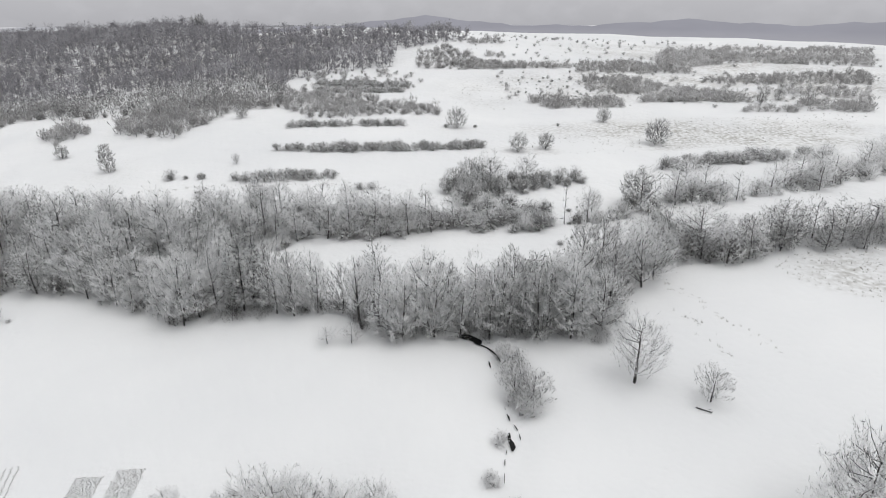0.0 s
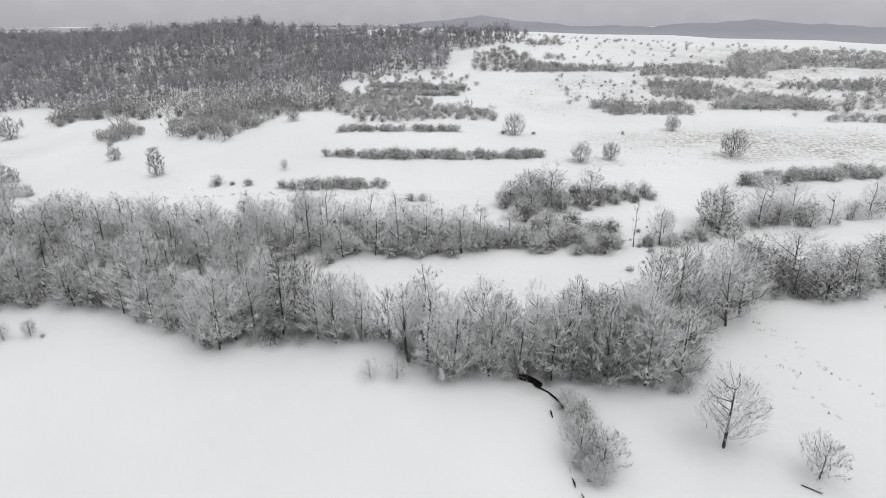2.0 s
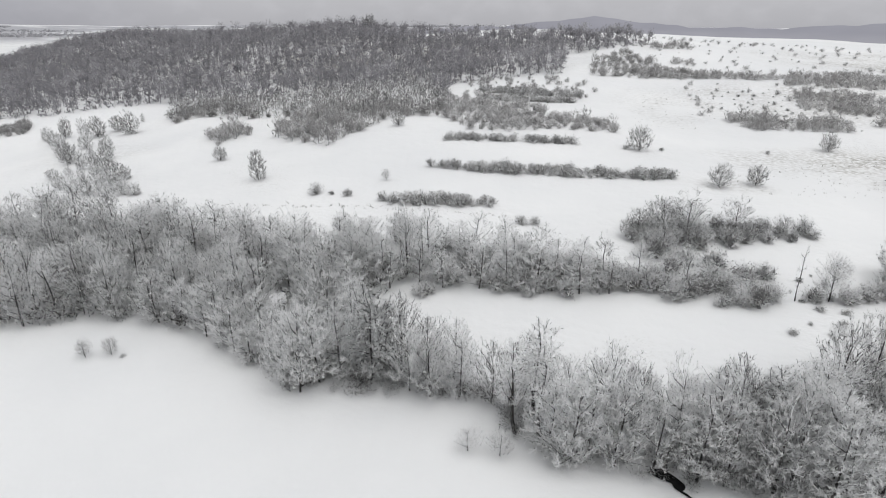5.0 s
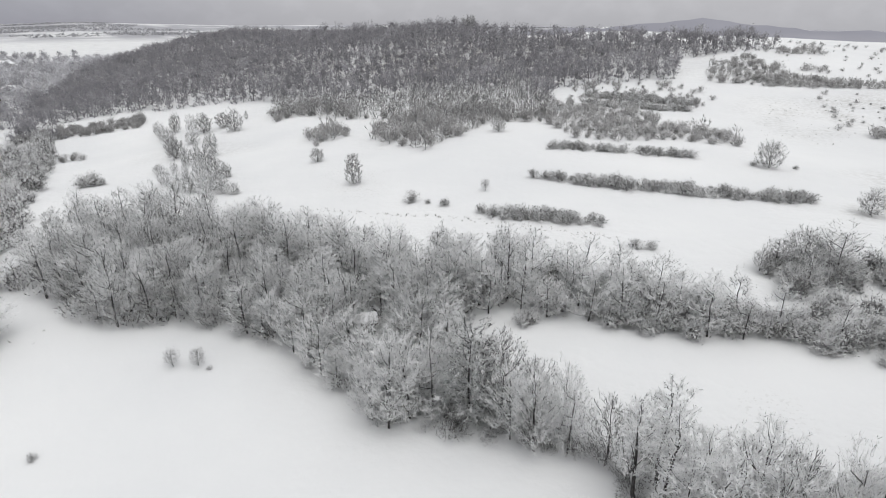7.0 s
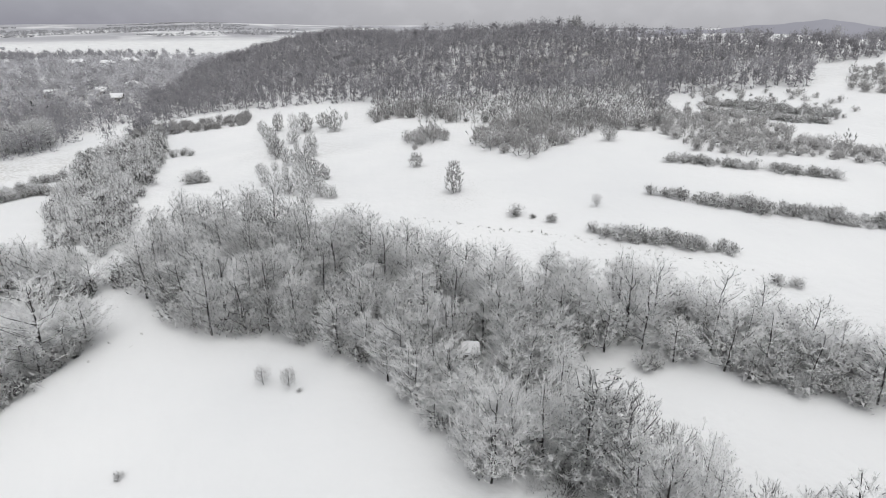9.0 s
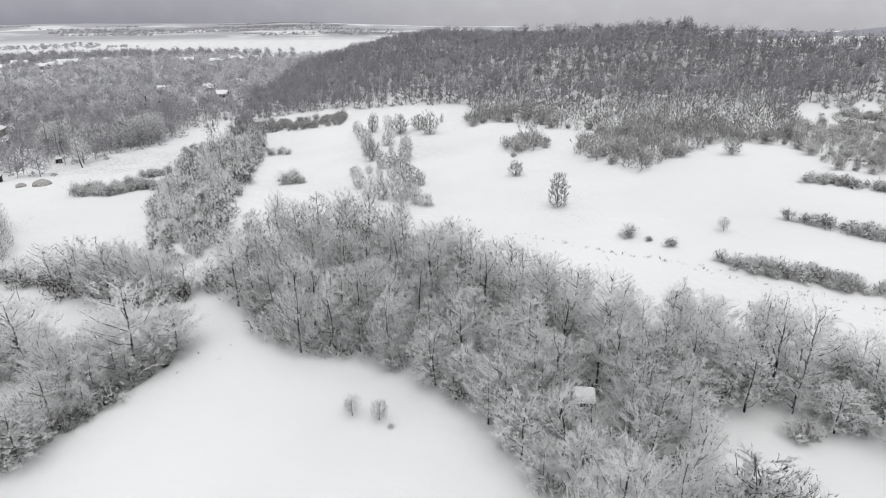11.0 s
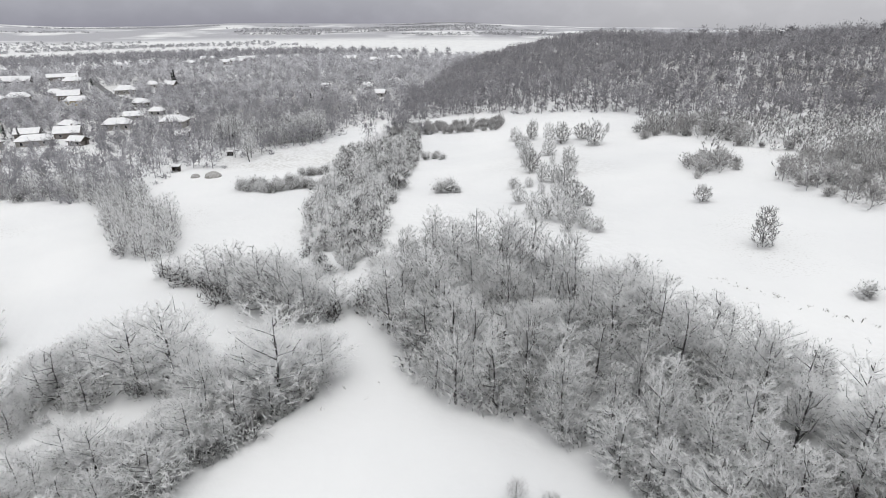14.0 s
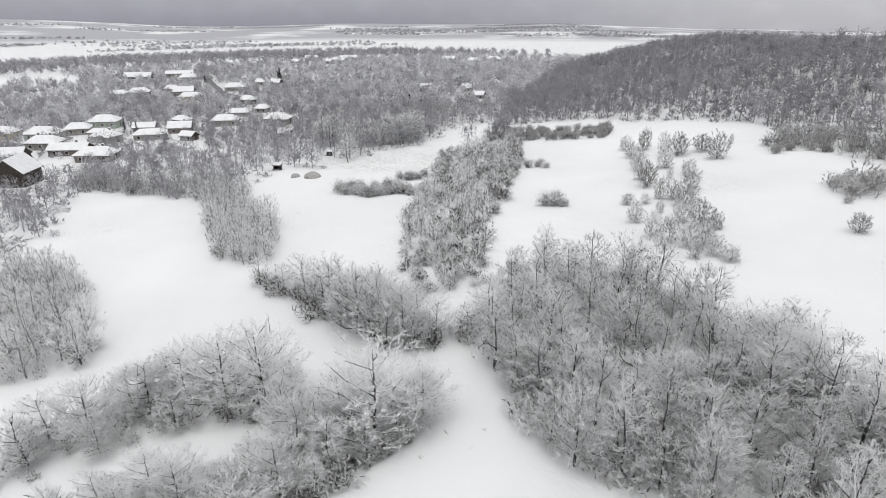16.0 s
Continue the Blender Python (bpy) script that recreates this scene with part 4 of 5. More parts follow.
FIELDS = [FIELD_A, FIELD_B, FIELD_C, FIELD_C2, FIELD_E, FIELD_BIG]
WOODS = TREES + SLIM
WOOD_TOP = [(-66, 96), (-53, 92), (-43, 91), (-30, 91), (-20, 90), (-24, 84), (-36, 85), (-43, 86), (-53, 87), (-65, 91)]
NORTH_BELT = [(-27, 80), (-16, 82), (-8, 81), (3, 82), (4, 87), (-8, 91), (-20, 92), (-31, 90)]
WOOD_EDGE = [(-88, 73), (-79, 71), (-70, 68), (-63, 68), (-58, 72), (-54, 71), (-49, 70), (-44, 70), (-39, 68), (-34, 64), (-29, 62), (-26, 60), (-24, 62), (-33, 67), (-39, 71), (-44, 73), (-54, 74), (-58, 75), (-63, 71), (-70, 71), (-79, 74), (-87, 77)]

# the wood along the brook and the belts of trees nearest to the flight
grow(TREES, WOOD_EDGE, 3.2, 12, 0.5, 0.85, group="trees of the wood", not_in=[HUT_YARD, PINE_SPOT])
grow(TREES + BARER[:2] + BROAD[:2] + SLIM, WOOD_WEST, 3.2, 1, 0.74, 1.08, group="trees of the wood", not_in=[HUT_YARD, [(-44, 40), (9, 40), (9, 120), (-44, 120)]])
grow(WOODS, WOOD_WEST, 3.2, 14, 0.72, 1.08, group="trees of the wood", not_in=[HUT_YARD, PINE_SPOT, [(-44, 40), (-120, 40), (-120, 120), (-44, 120)]])
grow(BARER + TREES[:3] + SLIM[:1], WOOD_ROW, 1.75, 2, 0.80, 1.12, wide=0.88, not_in=[PINE_SPOT], group="trees of the wood")
grow(BARER + TREES[:4], WOOD_CLUMP, 2.9, 3, 0.8, 1.1, group="trees of the wood")
grove("belt of bare trees along a snowy field", BROAD + TREES[:3] + FULL, WOOD_NE, 2.7, 4, 0.62, 0.95, TWIG_BARE)
grove("row of frosted trees along a field", BROAD + TREES[:2] + FULL, ROW_NE, 3.2, 5, 0.55, 1.0, TWIG_BARE)
grow(BROAD[:2] + TREES[:3], BELT_SW, 3.3, 62, 0.5, 0.85, group="trees of the ditch")
grow(BROAD + TREES[:3], BELT_SW2, 3.0, 63, 0.5, 0.85, group="trees of the field edge")
# the tallest trees of both belts: place, height, width
for n, (x, y, h, w) in enumerate([(-77.6, 55.8, 12.0, 11.0), (-88.7, 49.5, 10.8, 10.6), (-90.6, 46.2, 10.2, 9.8), (-95.0, 43.0, 7.0, 7.0), (-94.6, 39.4, 7.2, 7.4), (-94.5, 34.0, 7.4, 7.8), (-77.6, 60.0, 6.0, 6.4), (-80.5, 49.5, 7.2, 7.6), (-76.5, 46.5, 7.0, 7.2)]):
    plant(BROAD[n % 3], x, y, h / 8.0, 71 * n, 0.05, 0.95 * w / h, "trees of the field edge")
# trees round the hut
for n, (x, y, h) in enumerate([(-36.4, 75.0, 8.4), (-36.6, 71.2, 7.6), (-30.2, 76.6, 8.0), (-28.6, 79.4, 8.6), (-32.8, 79.0, 8.8), (-29.2, 73.0, 6.6), (-26.4, 76.2, 7.8), (-35.2, 82.6, 8.2), (-29.8, 83.6, 8.0), (-26.0, 83.0, 7.4), (-34.6, 70.4, 5.6), (-31.4, 70.2, 5.2)]):
    plant(TREES[n % 8], x, y, h / 8.6, 83 * n, 0.05, 1.0, "trees of the wood")
for n, (x, y, h) in enumerate([(-97.0, 63.2, 10.0), (-94.4, 65.0, 10.4), (-91.6, 66.6, 8.8), (-100.2, 62.4, 8.6), (-104.0, 62.6, 8.2)]):
    plant((BROAD + TREES)[n], x, y, h / 8.0, 91 * n, 0.05, 0.8, "trees of the field edge")
grove("belt of frosted trees between two fields", TREES + BROAD[:2], BELT_MID, 2.7, 64, 0.5, 0.85)

# hedges, each a strip of bushes grown together
THICK, LOWH = "thick tall hedge of leafless shrubs under snow", "low clipped-looking hedge of brambles under snow"
grove("frosted trees along the upper edge of the wood", TREES + SLIM[:2], WOOD_TOP, 3.0, 15, 0.66, 0.92)
grove("belt of frosted trees above a small field", TREES, NORTH_BELT, 3.3, 13, 0.6, 0.85)
hedge(THICK, HEDGE_N, 1.75, 6, 0.5, 1.1, BIG_SHAPES, mat=TWIG_HEDGE)
grove("small frosted trees standing in the hedge", TREES + SMALL, HEDGE_N, 4.2, 8, 0.5, 0.72)
grow(SMALL + BROAD[:1], CLUMP_N, 5.0, 9, 0.6, 0.85, group="trees of the thicket")
grow(SMALL, HEDGE_E, 5.0, 10, 0.5, 0.7, group="trees of the hedge")
hedge("thicket of bare shrubs beside small trees", CLUMP_N, 1.8, 7, 0.5, 1.05, BIG_SHAPES, "thicket", TWIG_HEDGE)
for n, poly in enumerate((HEDGE_A, HEDGE_B, HEDGE_C, HEDGE_C2, HEDGE_D, HEDGE_D2)):
    hedge(LOWH, poly, 1.0, 30 + n, 0.5, 1.25, LOW_SHAPES)
for n, poly in enumerate((HEDGE_W, HEDGE_W2, HEDGE_W3, HEDGE_W4)):
    hedge("snow-laden hedge of rounded shrubs on the meadow", poly, 2.0, 25 + n, 0.55, 1.0 - 0.1 * n, BIG_SHAPES)
hedge("straggling hedge of bare brown shrubs", HEDGE_E, 1.8, 41, 0.5, 0.95, BIG_SHAPES)
for n, poly in enumerate((R_B, R_B2, R_D, R_H)):
    hedge("straggling hedge of bare brown shrubs", poly, 1.7, 40 + n, 0.6, 1.5, SCRUB_SHAPES, mat=TWIG_SCRUB)
for n, (poly, gap, lo, hi) in enumerate([(R_A, 2.6, 0.6, 1.8), (R_C, 1.9, 0.5, 1.3), (R_E, 2.0, 0.6, 1.7), (R_F, 2.4, 0.5, 1.5), (R_G, 2.6, 0.4, 1.3), (R_I, 2.2, 0.5, 1.6), (R_J, 3.2, 0.5, 1.5), (L_C, 2.2, 0.5, 1.4), (L_D, 2.2, 0.6, 1.6)]):
    stuff("scrub", "brown scrub between the upper terraces", "scrub", SCRUB_SHAPES, scatter(poly, 0.88 * gap, 80 + n), TWIG_SCRUB, lo, hi, 90 + n)
stuff("scrub", "thin scrub dotted over the upper snowfields", "scrub", SCRUB_SHAPES, scatter([(30, 262), (60, 240), (125, 243), (205, 225), (230, 262), (150, 320), (60, 345), (36, 300)], 4.4, 71, fill=0.5), TWIG_SCRUB, 0.15, 0.9, 72)
stuff("scrub", "thin scrub dotted over the terraces", "scrub", SCRUB_SHAPES, scatter([(36, 190), (70, 180), (125, 172), (180, 190), (185, 215), (130, 228), (70, 226), (40, 222)], 3.6, 73, fill=0.5), TWIG_SCRUB, 0.2, 0.9, 74)
stuff("scrub", "brown scrub between the upper terraces", "scrub", SCRUB_SHAPES, scatter([(-28, 203), (10, 200), (12, 214), (0, 232), (-30, 224)], 2.6, 75, fill=0.6), TWIG_SCRUB, 0.4, 1.2, 76)

# bushes and young trees of the hillside and the strips
YOUNG = [joined(fan_tree(150 + k, 4.8, 4.4, 0.0, 22, 4, 7, 0, 0.7, 0.20, 0.9, 1.0, limb=0.5)) for k in range(4)]
THICKET_SHAPES = [bush_tris(seed=120 + k, tall=3.4, wide=4.2, twigs=380, twig=0.75, thick=0.12, clumps=12) for k in range(4)]
UNDER = [bush_tris(seed=130 + k, tall=2.3, wide=2.8, twigs=180, twig=0.55, thick=0.125, clumps=9, filled=False) for k in range(4)]
MID = [joined(fan_tree(160 + k, 7.4, 4.6, 0.04, 52, 7, 8, 0, 0.75, 0.095, 1.2, 1.1)) for k in range(4)]
for n, poly in enumerate((SCRUB_B, SCRUB_C, SCRUB_D)):
    stuff("scrub", "dense scrub of young trees below the hill wood", "scrub", YOUNG + THICKET_SHAPES, scatter(poly, 2.3, 55 + n), TWIG_SCRUB, 0.5, 1.25, 58 + n)
stuff("scrub", "dense scrub of young trees below the hill wood", "scrub", YOUNG + THICKET_SHAPES[:1] + MID[:1], scatter(SCRUB_ZONE, 2.7, 68, fill=0.88, not_in=[CLEAR_A, CLEAR_B]), TWIG_BUSH, 0.45, 1.2, 69)
stuff("scrub", "low scrub along the foot of the hill wood", "scrub", THICKET_SHAPES, scatter(SCRUB_W, 1.5, 168, fill=0.85), TWIG_SCRUB, 0.3, 0.95, 169)
for n, (poly, gap) in enumerate([(L_A, 2.0), (L_B, 2.3)]):
    stuff("scrub", "dense scrub of young trees on the terraces", "scrub", THICKET_SHAPES + YOUNG[:1], scatter(poly, gap, 77 + n), TWIG_SCRUB, 0.4, 0.95, 79 + n)
stuff("scrub", "low scattered scrub on the upper meadow", "scrub", BUSH_SHAPES, scatter(SCRUB_A, 3.6, 50), TWIG_BUSH, 0.25, 0.6, 51)
stuff("scrub", "low scattered scrub on the snowy bank", "scrub", BUSH_SHAPES, scatter(BANK, 2.2, 52), TWIG_BUSH, 0.2, 0.6, 53)
stuff("young_wood", "strip of young trees between two fields", "woodland", MID[:2] + THICKET_SHAPES[:2] + YOUNG, scatter(STRIP_W, 2.4, 60), TWIG_HEDGE, 0.45, 0.9, 160)
# trees and bushes between two fields: place, width, height
ROUND = [make_tree("tree", "low round-crowned tree grey with frost", TWIG_HEDGE, fan_tree, seed=170 + k, tall=5.0, wide=5.0, low=0.0, sprays=150, limbs=7, twigs=9, fine=0, twig=0.55, thick=0.12, girth=0.9, limb=0.25, up=0.0) for k in range(4)]
PATTERNS += ROUND
for n, (x, y, w, h) in enumerate([(-146.4, 173.2, 4.4, 6.7), (-137.9, 170.9, 4.5, 6.8), (-134.5, 172.3, 6.4, 6.8), (-128.4, 159.5, 5.3, 4.4), (-132.5, 179.0, 5.9, 5.2), (-124.3, 173.4, 6.2, 7.4), (-143.1, 164.6, 4.8, 5.0), (-131.9, 153.9, 5.3, 6.1), (-119.3, 142.4, 5.2, 6.2), (-120.6, 151.3, 1.9, 2.9)]
                                 + [(-119.3, 155.6, 4.2, 4.4), (-110.5, 144.9, 5.1, 5.4), (-111.2, 135.8, 3.6, 5.1), (-108.8, 137.1, 3.6, 4.5), (-110.8, 131.5, 2.4, 2.5), (-113.0, 128.9, 3.3, 2.7), (-104.8, 128.4, 2.3, 2.8), (-104.5, 135.1, 5.9, 4.9), (-104.1, 120.8, 3.9, 4.5), (-98.4, 125.4, 4.3, 4.5)]
                                 + [(-94.8, 126.1, 5.3, 5.0), (-92.0, 126.2, 3.1, 3.3), (-96.8, 116.0, 4.0, 5.2), (-93.0, 115.6, 3.9, 5.1), (-90.0, 116.0, 4.8, 5.0), (-88.0, 117.5, 3.8, 4.5), (-81.7, 114.7, 3.3, 2.9), (-84.8, 115.1, 3.7, 3.9), (-85.9, 112.5, 2.7, 2.9), (-150.7, 170.8, 4.1, 4.6), (-130.2, 188.0, 1.7, 3.2), (-125.5, 147.5, 4.0, 4.2), (-137.0, 159.5, 4.4, 5.0)]):
    plant(ROUND[n % 4], x, y, h / 5.0, 57 * n, 0.05, w / h, "trees between two fields")
stuff("young_wood", "belt of leafless trees between two fields", "woodland", MID, scatter(BELT_FAR, 2.6, 65), TWIG_HEDGE, 0.6, 1.0, 165)
stuff("young_wood", "belt of leafless trees beside the field", "woodland", MID, scatter(LEFT_BELT, 2.6, 66), TWIG_HEDGE, 0.7, 1.1, 166)
stuff("young_wood", "row of leafless trees by the village", "woodland", MID, scatter(ROW_V, 2.8, 67), TWIG_HEDGE, 0.6, 0.95, 167)

stuff("brush", "low snow-laden brush at the edge of a field", "brush", BUSH_SHAPES, along([(-76.6, 58.6), (-75.6, 53.6), (-75.2, 49.6), (-74.6, 45.6), (-75.0, 42.3), (-74.8, 38.4)], 0.75, 440, 0.5), TWIG_PINE, 0.45, 1.05, 441)

# undergrowth that fills the woods down to the snow, shade put into its colour
for n, (poly, gap, hi) in enumerate([(WOOD_WEST, 1.9, 1.0), (WOOD_NE, 1.8, 0.85), (BELT_SW, 1.7, 0.8), (BELT_SW2, 1.6, 0.85), (BELT_MID, 1.8, 0.85), (ROW_NE, 1.9, 0.8), (STRIP_W, 2.4, 0.9), (ROW_V, 2.4, 0.9), (BELT_FAR, 2.2, 0.9), (LEFT_BELT, 2.0, 0.9)]):
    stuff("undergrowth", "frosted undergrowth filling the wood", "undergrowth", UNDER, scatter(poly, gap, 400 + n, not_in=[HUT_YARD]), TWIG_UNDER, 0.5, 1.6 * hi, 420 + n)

UNDER_FINE = [bush_tris(seed=135 + k, tall=2.3, wide=2.8, twigs=560, twig=0.34, thick=0.062, clumps=12, filled=False) for k in range(4)]
for n, poly in enumerate((WOOD_ROW, WOOD_CLUMP)):
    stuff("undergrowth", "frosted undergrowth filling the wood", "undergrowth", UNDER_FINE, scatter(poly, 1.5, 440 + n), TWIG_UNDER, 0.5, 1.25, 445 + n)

# the woods of the hill and of the valley
FAR_TREES = [joined(puff_tree(200 + k, 7.8, 4.6 + 0.7 * (k % 3), (0.04, 0.30)[k % 2], 150, 0.8, 0.24, 1.2, inner=12)) for k in range(8)]
VALE_TREES = [joined(puff_tree(210 + k, 7.2, 5.8 + 0.7 * (k % 3), 0.04, 64, 1.5, 0.48, 0.9, inner=18)) for k in range(6)]
VALE_NEAR = [joined(puff_tree(240 + k, 7.4, 5.2 + 0.7 * (k % 3), 0.06, 230, 0.8, 0.21, 1.1, inner=8)) for k in range(6)]
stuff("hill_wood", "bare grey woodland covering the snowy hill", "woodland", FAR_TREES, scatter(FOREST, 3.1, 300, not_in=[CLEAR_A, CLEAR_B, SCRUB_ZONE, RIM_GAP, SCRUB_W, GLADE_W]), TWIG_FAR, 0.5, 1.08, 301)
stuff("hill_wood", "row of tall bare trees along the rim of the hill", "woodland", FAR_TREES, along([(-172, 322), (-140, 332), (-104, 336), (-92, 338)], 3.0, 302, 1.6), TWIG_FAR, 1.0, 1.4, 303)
plant(FULL[0], -96, 331, 1.9, 20, 0.05, 0.85)
HOUSE_SPOTS = [(-315, 102), (-304, 122), (-322, 34), (-327, 46), (-338, 57), (-302, 54), (-334, 20), (-284, 41), (-301, 34), (-319, 70), (-330, 87), (-422, 106), (-446, 103), (-445, 85), (-520, 128), (-541, 98), (-438, 139), (-458, 161), (-450, 170), (-316, 53), (-269, 48), (-447, 74), (-552, 128), (-406, 106), (-300, 69), (-308, 82), (-287, 81), (-377, 130), (-343, 127), (-337, 114), (-607, 283), (-616, 247), (-601, 270), (-530, 389), (-620, 300), (-540, 420), (-560, 380), (-347, 263), (-346, 248), (-303, 231), (-316, 229), (-374, 239)]
vale = scatter(VALE, 5.0, 310, not_in=FIELDS + GARDENS + [FOREST, STRIP_W, STRIP_E, BELT_MID])
vale = vale[(vale[:, 0] > -430) | (np.random.default_rng(312).random(len(vale)) < 0.7)]
vale = np.array([p for p in vale if min(min(math.hypot(p[0] - a - 4, p[1] - b + 1.5) - 3, math.hypot(p[0] - a - 12, p[1] - b + 2)) for a, b in HOUSE_SPOTS) > 5.5])
near = np.hypot(vale[:, 0] + 36, vale[:, 1] - 37) < 300
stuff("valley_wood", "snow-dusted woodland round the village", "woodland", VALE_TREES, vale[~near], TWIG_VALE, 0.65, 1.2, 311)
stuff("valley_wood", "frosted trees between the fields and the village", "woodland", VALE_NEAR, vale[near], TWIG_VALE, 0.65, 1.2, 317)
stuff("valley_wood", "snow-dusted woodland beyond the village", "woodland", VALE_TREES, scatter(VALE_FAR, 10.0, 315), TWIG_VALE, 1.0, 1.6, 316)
stuff("valley_wood", "tall leafless trees at the edge of the village", "woodland", MID, scatter(TALL_ROW, 3.6, 313), TWIG_HEDGE, 0.9, 1.4, 314)
for n, (x, y, size) in enumerate([(-225, 135.5, 1.0), (-222.4, 138.4, 1.15), (-221.5, 142.3, 1.1), (-224.6, 147.1, 1.05), (-227.1, 131.3, 0.9), (-228.5, 128.3, 0.85), (-230, 139, 1.25), (-229, 145, 1.2)]):
    plant(TREES[n % 8], x, y, size, 70 * n, 0.05, 1.1, "trees of the copse")
for n, (x, y, size) in enumerate([(-204.7, 110.7, 1.0), (-236, 118, 1.25), (-240, 121, 1.3), (-243, 117.5, 1.2)]):
    plant(SLIM[n % 3], x, y, size, 50 * n, 0.05, 0.9, "tall trees by the meadow")
CLUMPS = [bush_tris(seed=220 + k, tall=7.0, wide=12.0, twigs=15, twig=4.0, thick=3.2) for k in range(3)]
rng = np.random.default_rng(5)
lines = []
for k in range(60):
    deg = rng.uniform(8, 125)
    a, r, ln = radians(deg), 1560 + 1700 * rng.random(), rng.uniform(150, 800)
    cx, cy, b = -20 - r * math.sin(a), 60 + r * math.cos(a), a + rng.normal() * 0.16
    lines.append(along([(cx, cy), (cx + ln * math.cos(b), cy + ln * math.sin(b))], 5.0, 600 + k, rng.choice([4.0, 9.0, 30.0])))
for k in range(8):
    a, ln = radians(rng.uniform(20, 110)), rng.uniform(150, 420)
    cx, cy = -20 - 1230 * math.sin(a), 60 + 1230 * math.cos(a)
    lines.append(along([(cx, cy), (cx + ln * math.cos(a), cy + ln * math.sin(a))], 6.0, 690 + k, 5.0))
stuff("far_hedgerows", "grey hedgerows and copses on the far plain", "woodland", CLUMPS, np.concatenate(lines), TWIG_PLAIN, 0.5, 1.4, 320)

VILLAGE = [(-262, 20), (-262, 135), (-300, 205), (-470, 200), (-600, 200), (-600, 90), (-450, 40), (-345, 5)]
GARDEN_SHAPES = [bush_tris(seed=125 + k, tall=2.2, wide=3.0, twigs=64, twig=0.8, thick=0.26, clumps=6, filled=False) for k in range(4)]
low = scatter(VILLAGE, 4.2, 340, fill=0.65, not_in=GARDENS[:1])
low = np.array([p for p in low if min(math.hypot(p[0] - a, p[1] - b) for a, b in HOUSE_SPOTS) > 6.2])
stuff("garden_shrubs", "snowy shrubs and fruit trees between the village houses", "shrubs", GARDEN_SHAPES + [(0.45 * v, c) for v, c in VALE_TREES[:3]], low, TWIG_VALE, 0.6, 1.5, 341)
BRUSH = [bush_tris(seed=230 + k, tall=1.5, wide=4.6, twigs=20, twig=1.3, thick=0.40) for k in range(4)]
BRUSH_VALE = [bush_tris(seed=235 + k, tall=1.5, wide=4.6, twigs=26, twig=1.2, thick=0.34, filled=False) for k in range(4)]
stuff("forest_brush", "grey brush under the trees of the hill", "undergrowth", BRUSH, scatter(FOREST, 3.2, 330, not_in=[CLEAR_A, CLEAR_B, SCRUB_ZONE, RIM_GAP, SCRUB_W, GLADE_W]), TWIG_FAR, 0.7, 1.3, 331)
stuff("forest_brush", "grey brush under the trees of the valley", "undergrowth", BRUSH_VALE, vale[vale[:, 0] > -430] + 2.4, TWIG_VALE, 0.7, 1.5, 333)

# single trees and bushes
for x, y, kind, size in [(24.5, 42.7, OPEN[0], 1.02), (30.6, 38.8, SMALL[0], 0.92), (63.6, 131.5, FULL[0], 1.15), (59.6, 158, FULL[1], 0.75), (17.2, 146, FULL[0], 1.0),
                         (-58.5, 121, CONES[0], 1.0), (-75.5, 137, FULL[0], 0.6), (42.9, 90.2, FULL[1], 1.15), (34.2, 88.2, OPEN[1], 0.52), (28.5, 124, FULL[0], 0.82), (35.4, 126.3, FULL[1], 0.68),
                         (-19, 63.2, PINES[0], 1.0), (17, 57.5, PINES[0], 0.75), (37, 67, PINES[0], 0.8), (15, 101, FULL[0], 1.05), (11.5, 99.5, OPEN[0], 0.62), (28.2, 83.6, POPLAR[0], 1.0),
                         (-11, 27.1, OPEN[0], 0.86), (-8.6, 26.3, OPEN[1], 0.96), (-6.4, 26.2, OPEN[0], 0.9), (-4.0, 27.0, OPEN[1], 0.74), (-13.0, 27.6, OPEN[1], 0.62), (-1.6, 27.6, OPEN[0], 0.6), (-18.2, 30.7, SMALL[0], 0.75), (9.0, 27.5, SMALL[1], 0.55),
                         (31.0, 21.5, OPEN[1], 0.95), (33.4, 22.4, OPEN[0], 1.2), (36.0, 21.5, OPEN[1], 1.2), (-7.7, 54.5, SMALL[0], 0.62), (-4.9, 54.3, SMALL[2], 0.62), (13.4, 40.5, SMALL[0], 1.05), (12.0, 43.0, SMALL[2], 0.9),
                         (-158, 143, SMALL[1], 0.6), (-211, 114, OPEN[0], 1.0), (-39.5, 160.7, FULL[1], 0.65), (-32, 119.7, OPEN[1], 0.3), (119, 181, FULL[1], 0.7), (128, 186, FULL[0], 0.75),
                         (-49.8, 64.0, OPEN[0], 0.30), (-52.4, 63.1, OPEN[1], 0.30), (-456, 175, FIRS[0], 1.25), (-449, 171, FIRS[0], 1.15), (-472, 129, FIRS[0], 0.9), (-318, 62, FIRS[0], 0.75), (-312, 66, FIRS[0], 0.6), (-306, 190, FIRS[0], 0.9), (-300, 193, FIRS[0], 0.8)]:
    plant(kind, x, y, size, 40 * x)
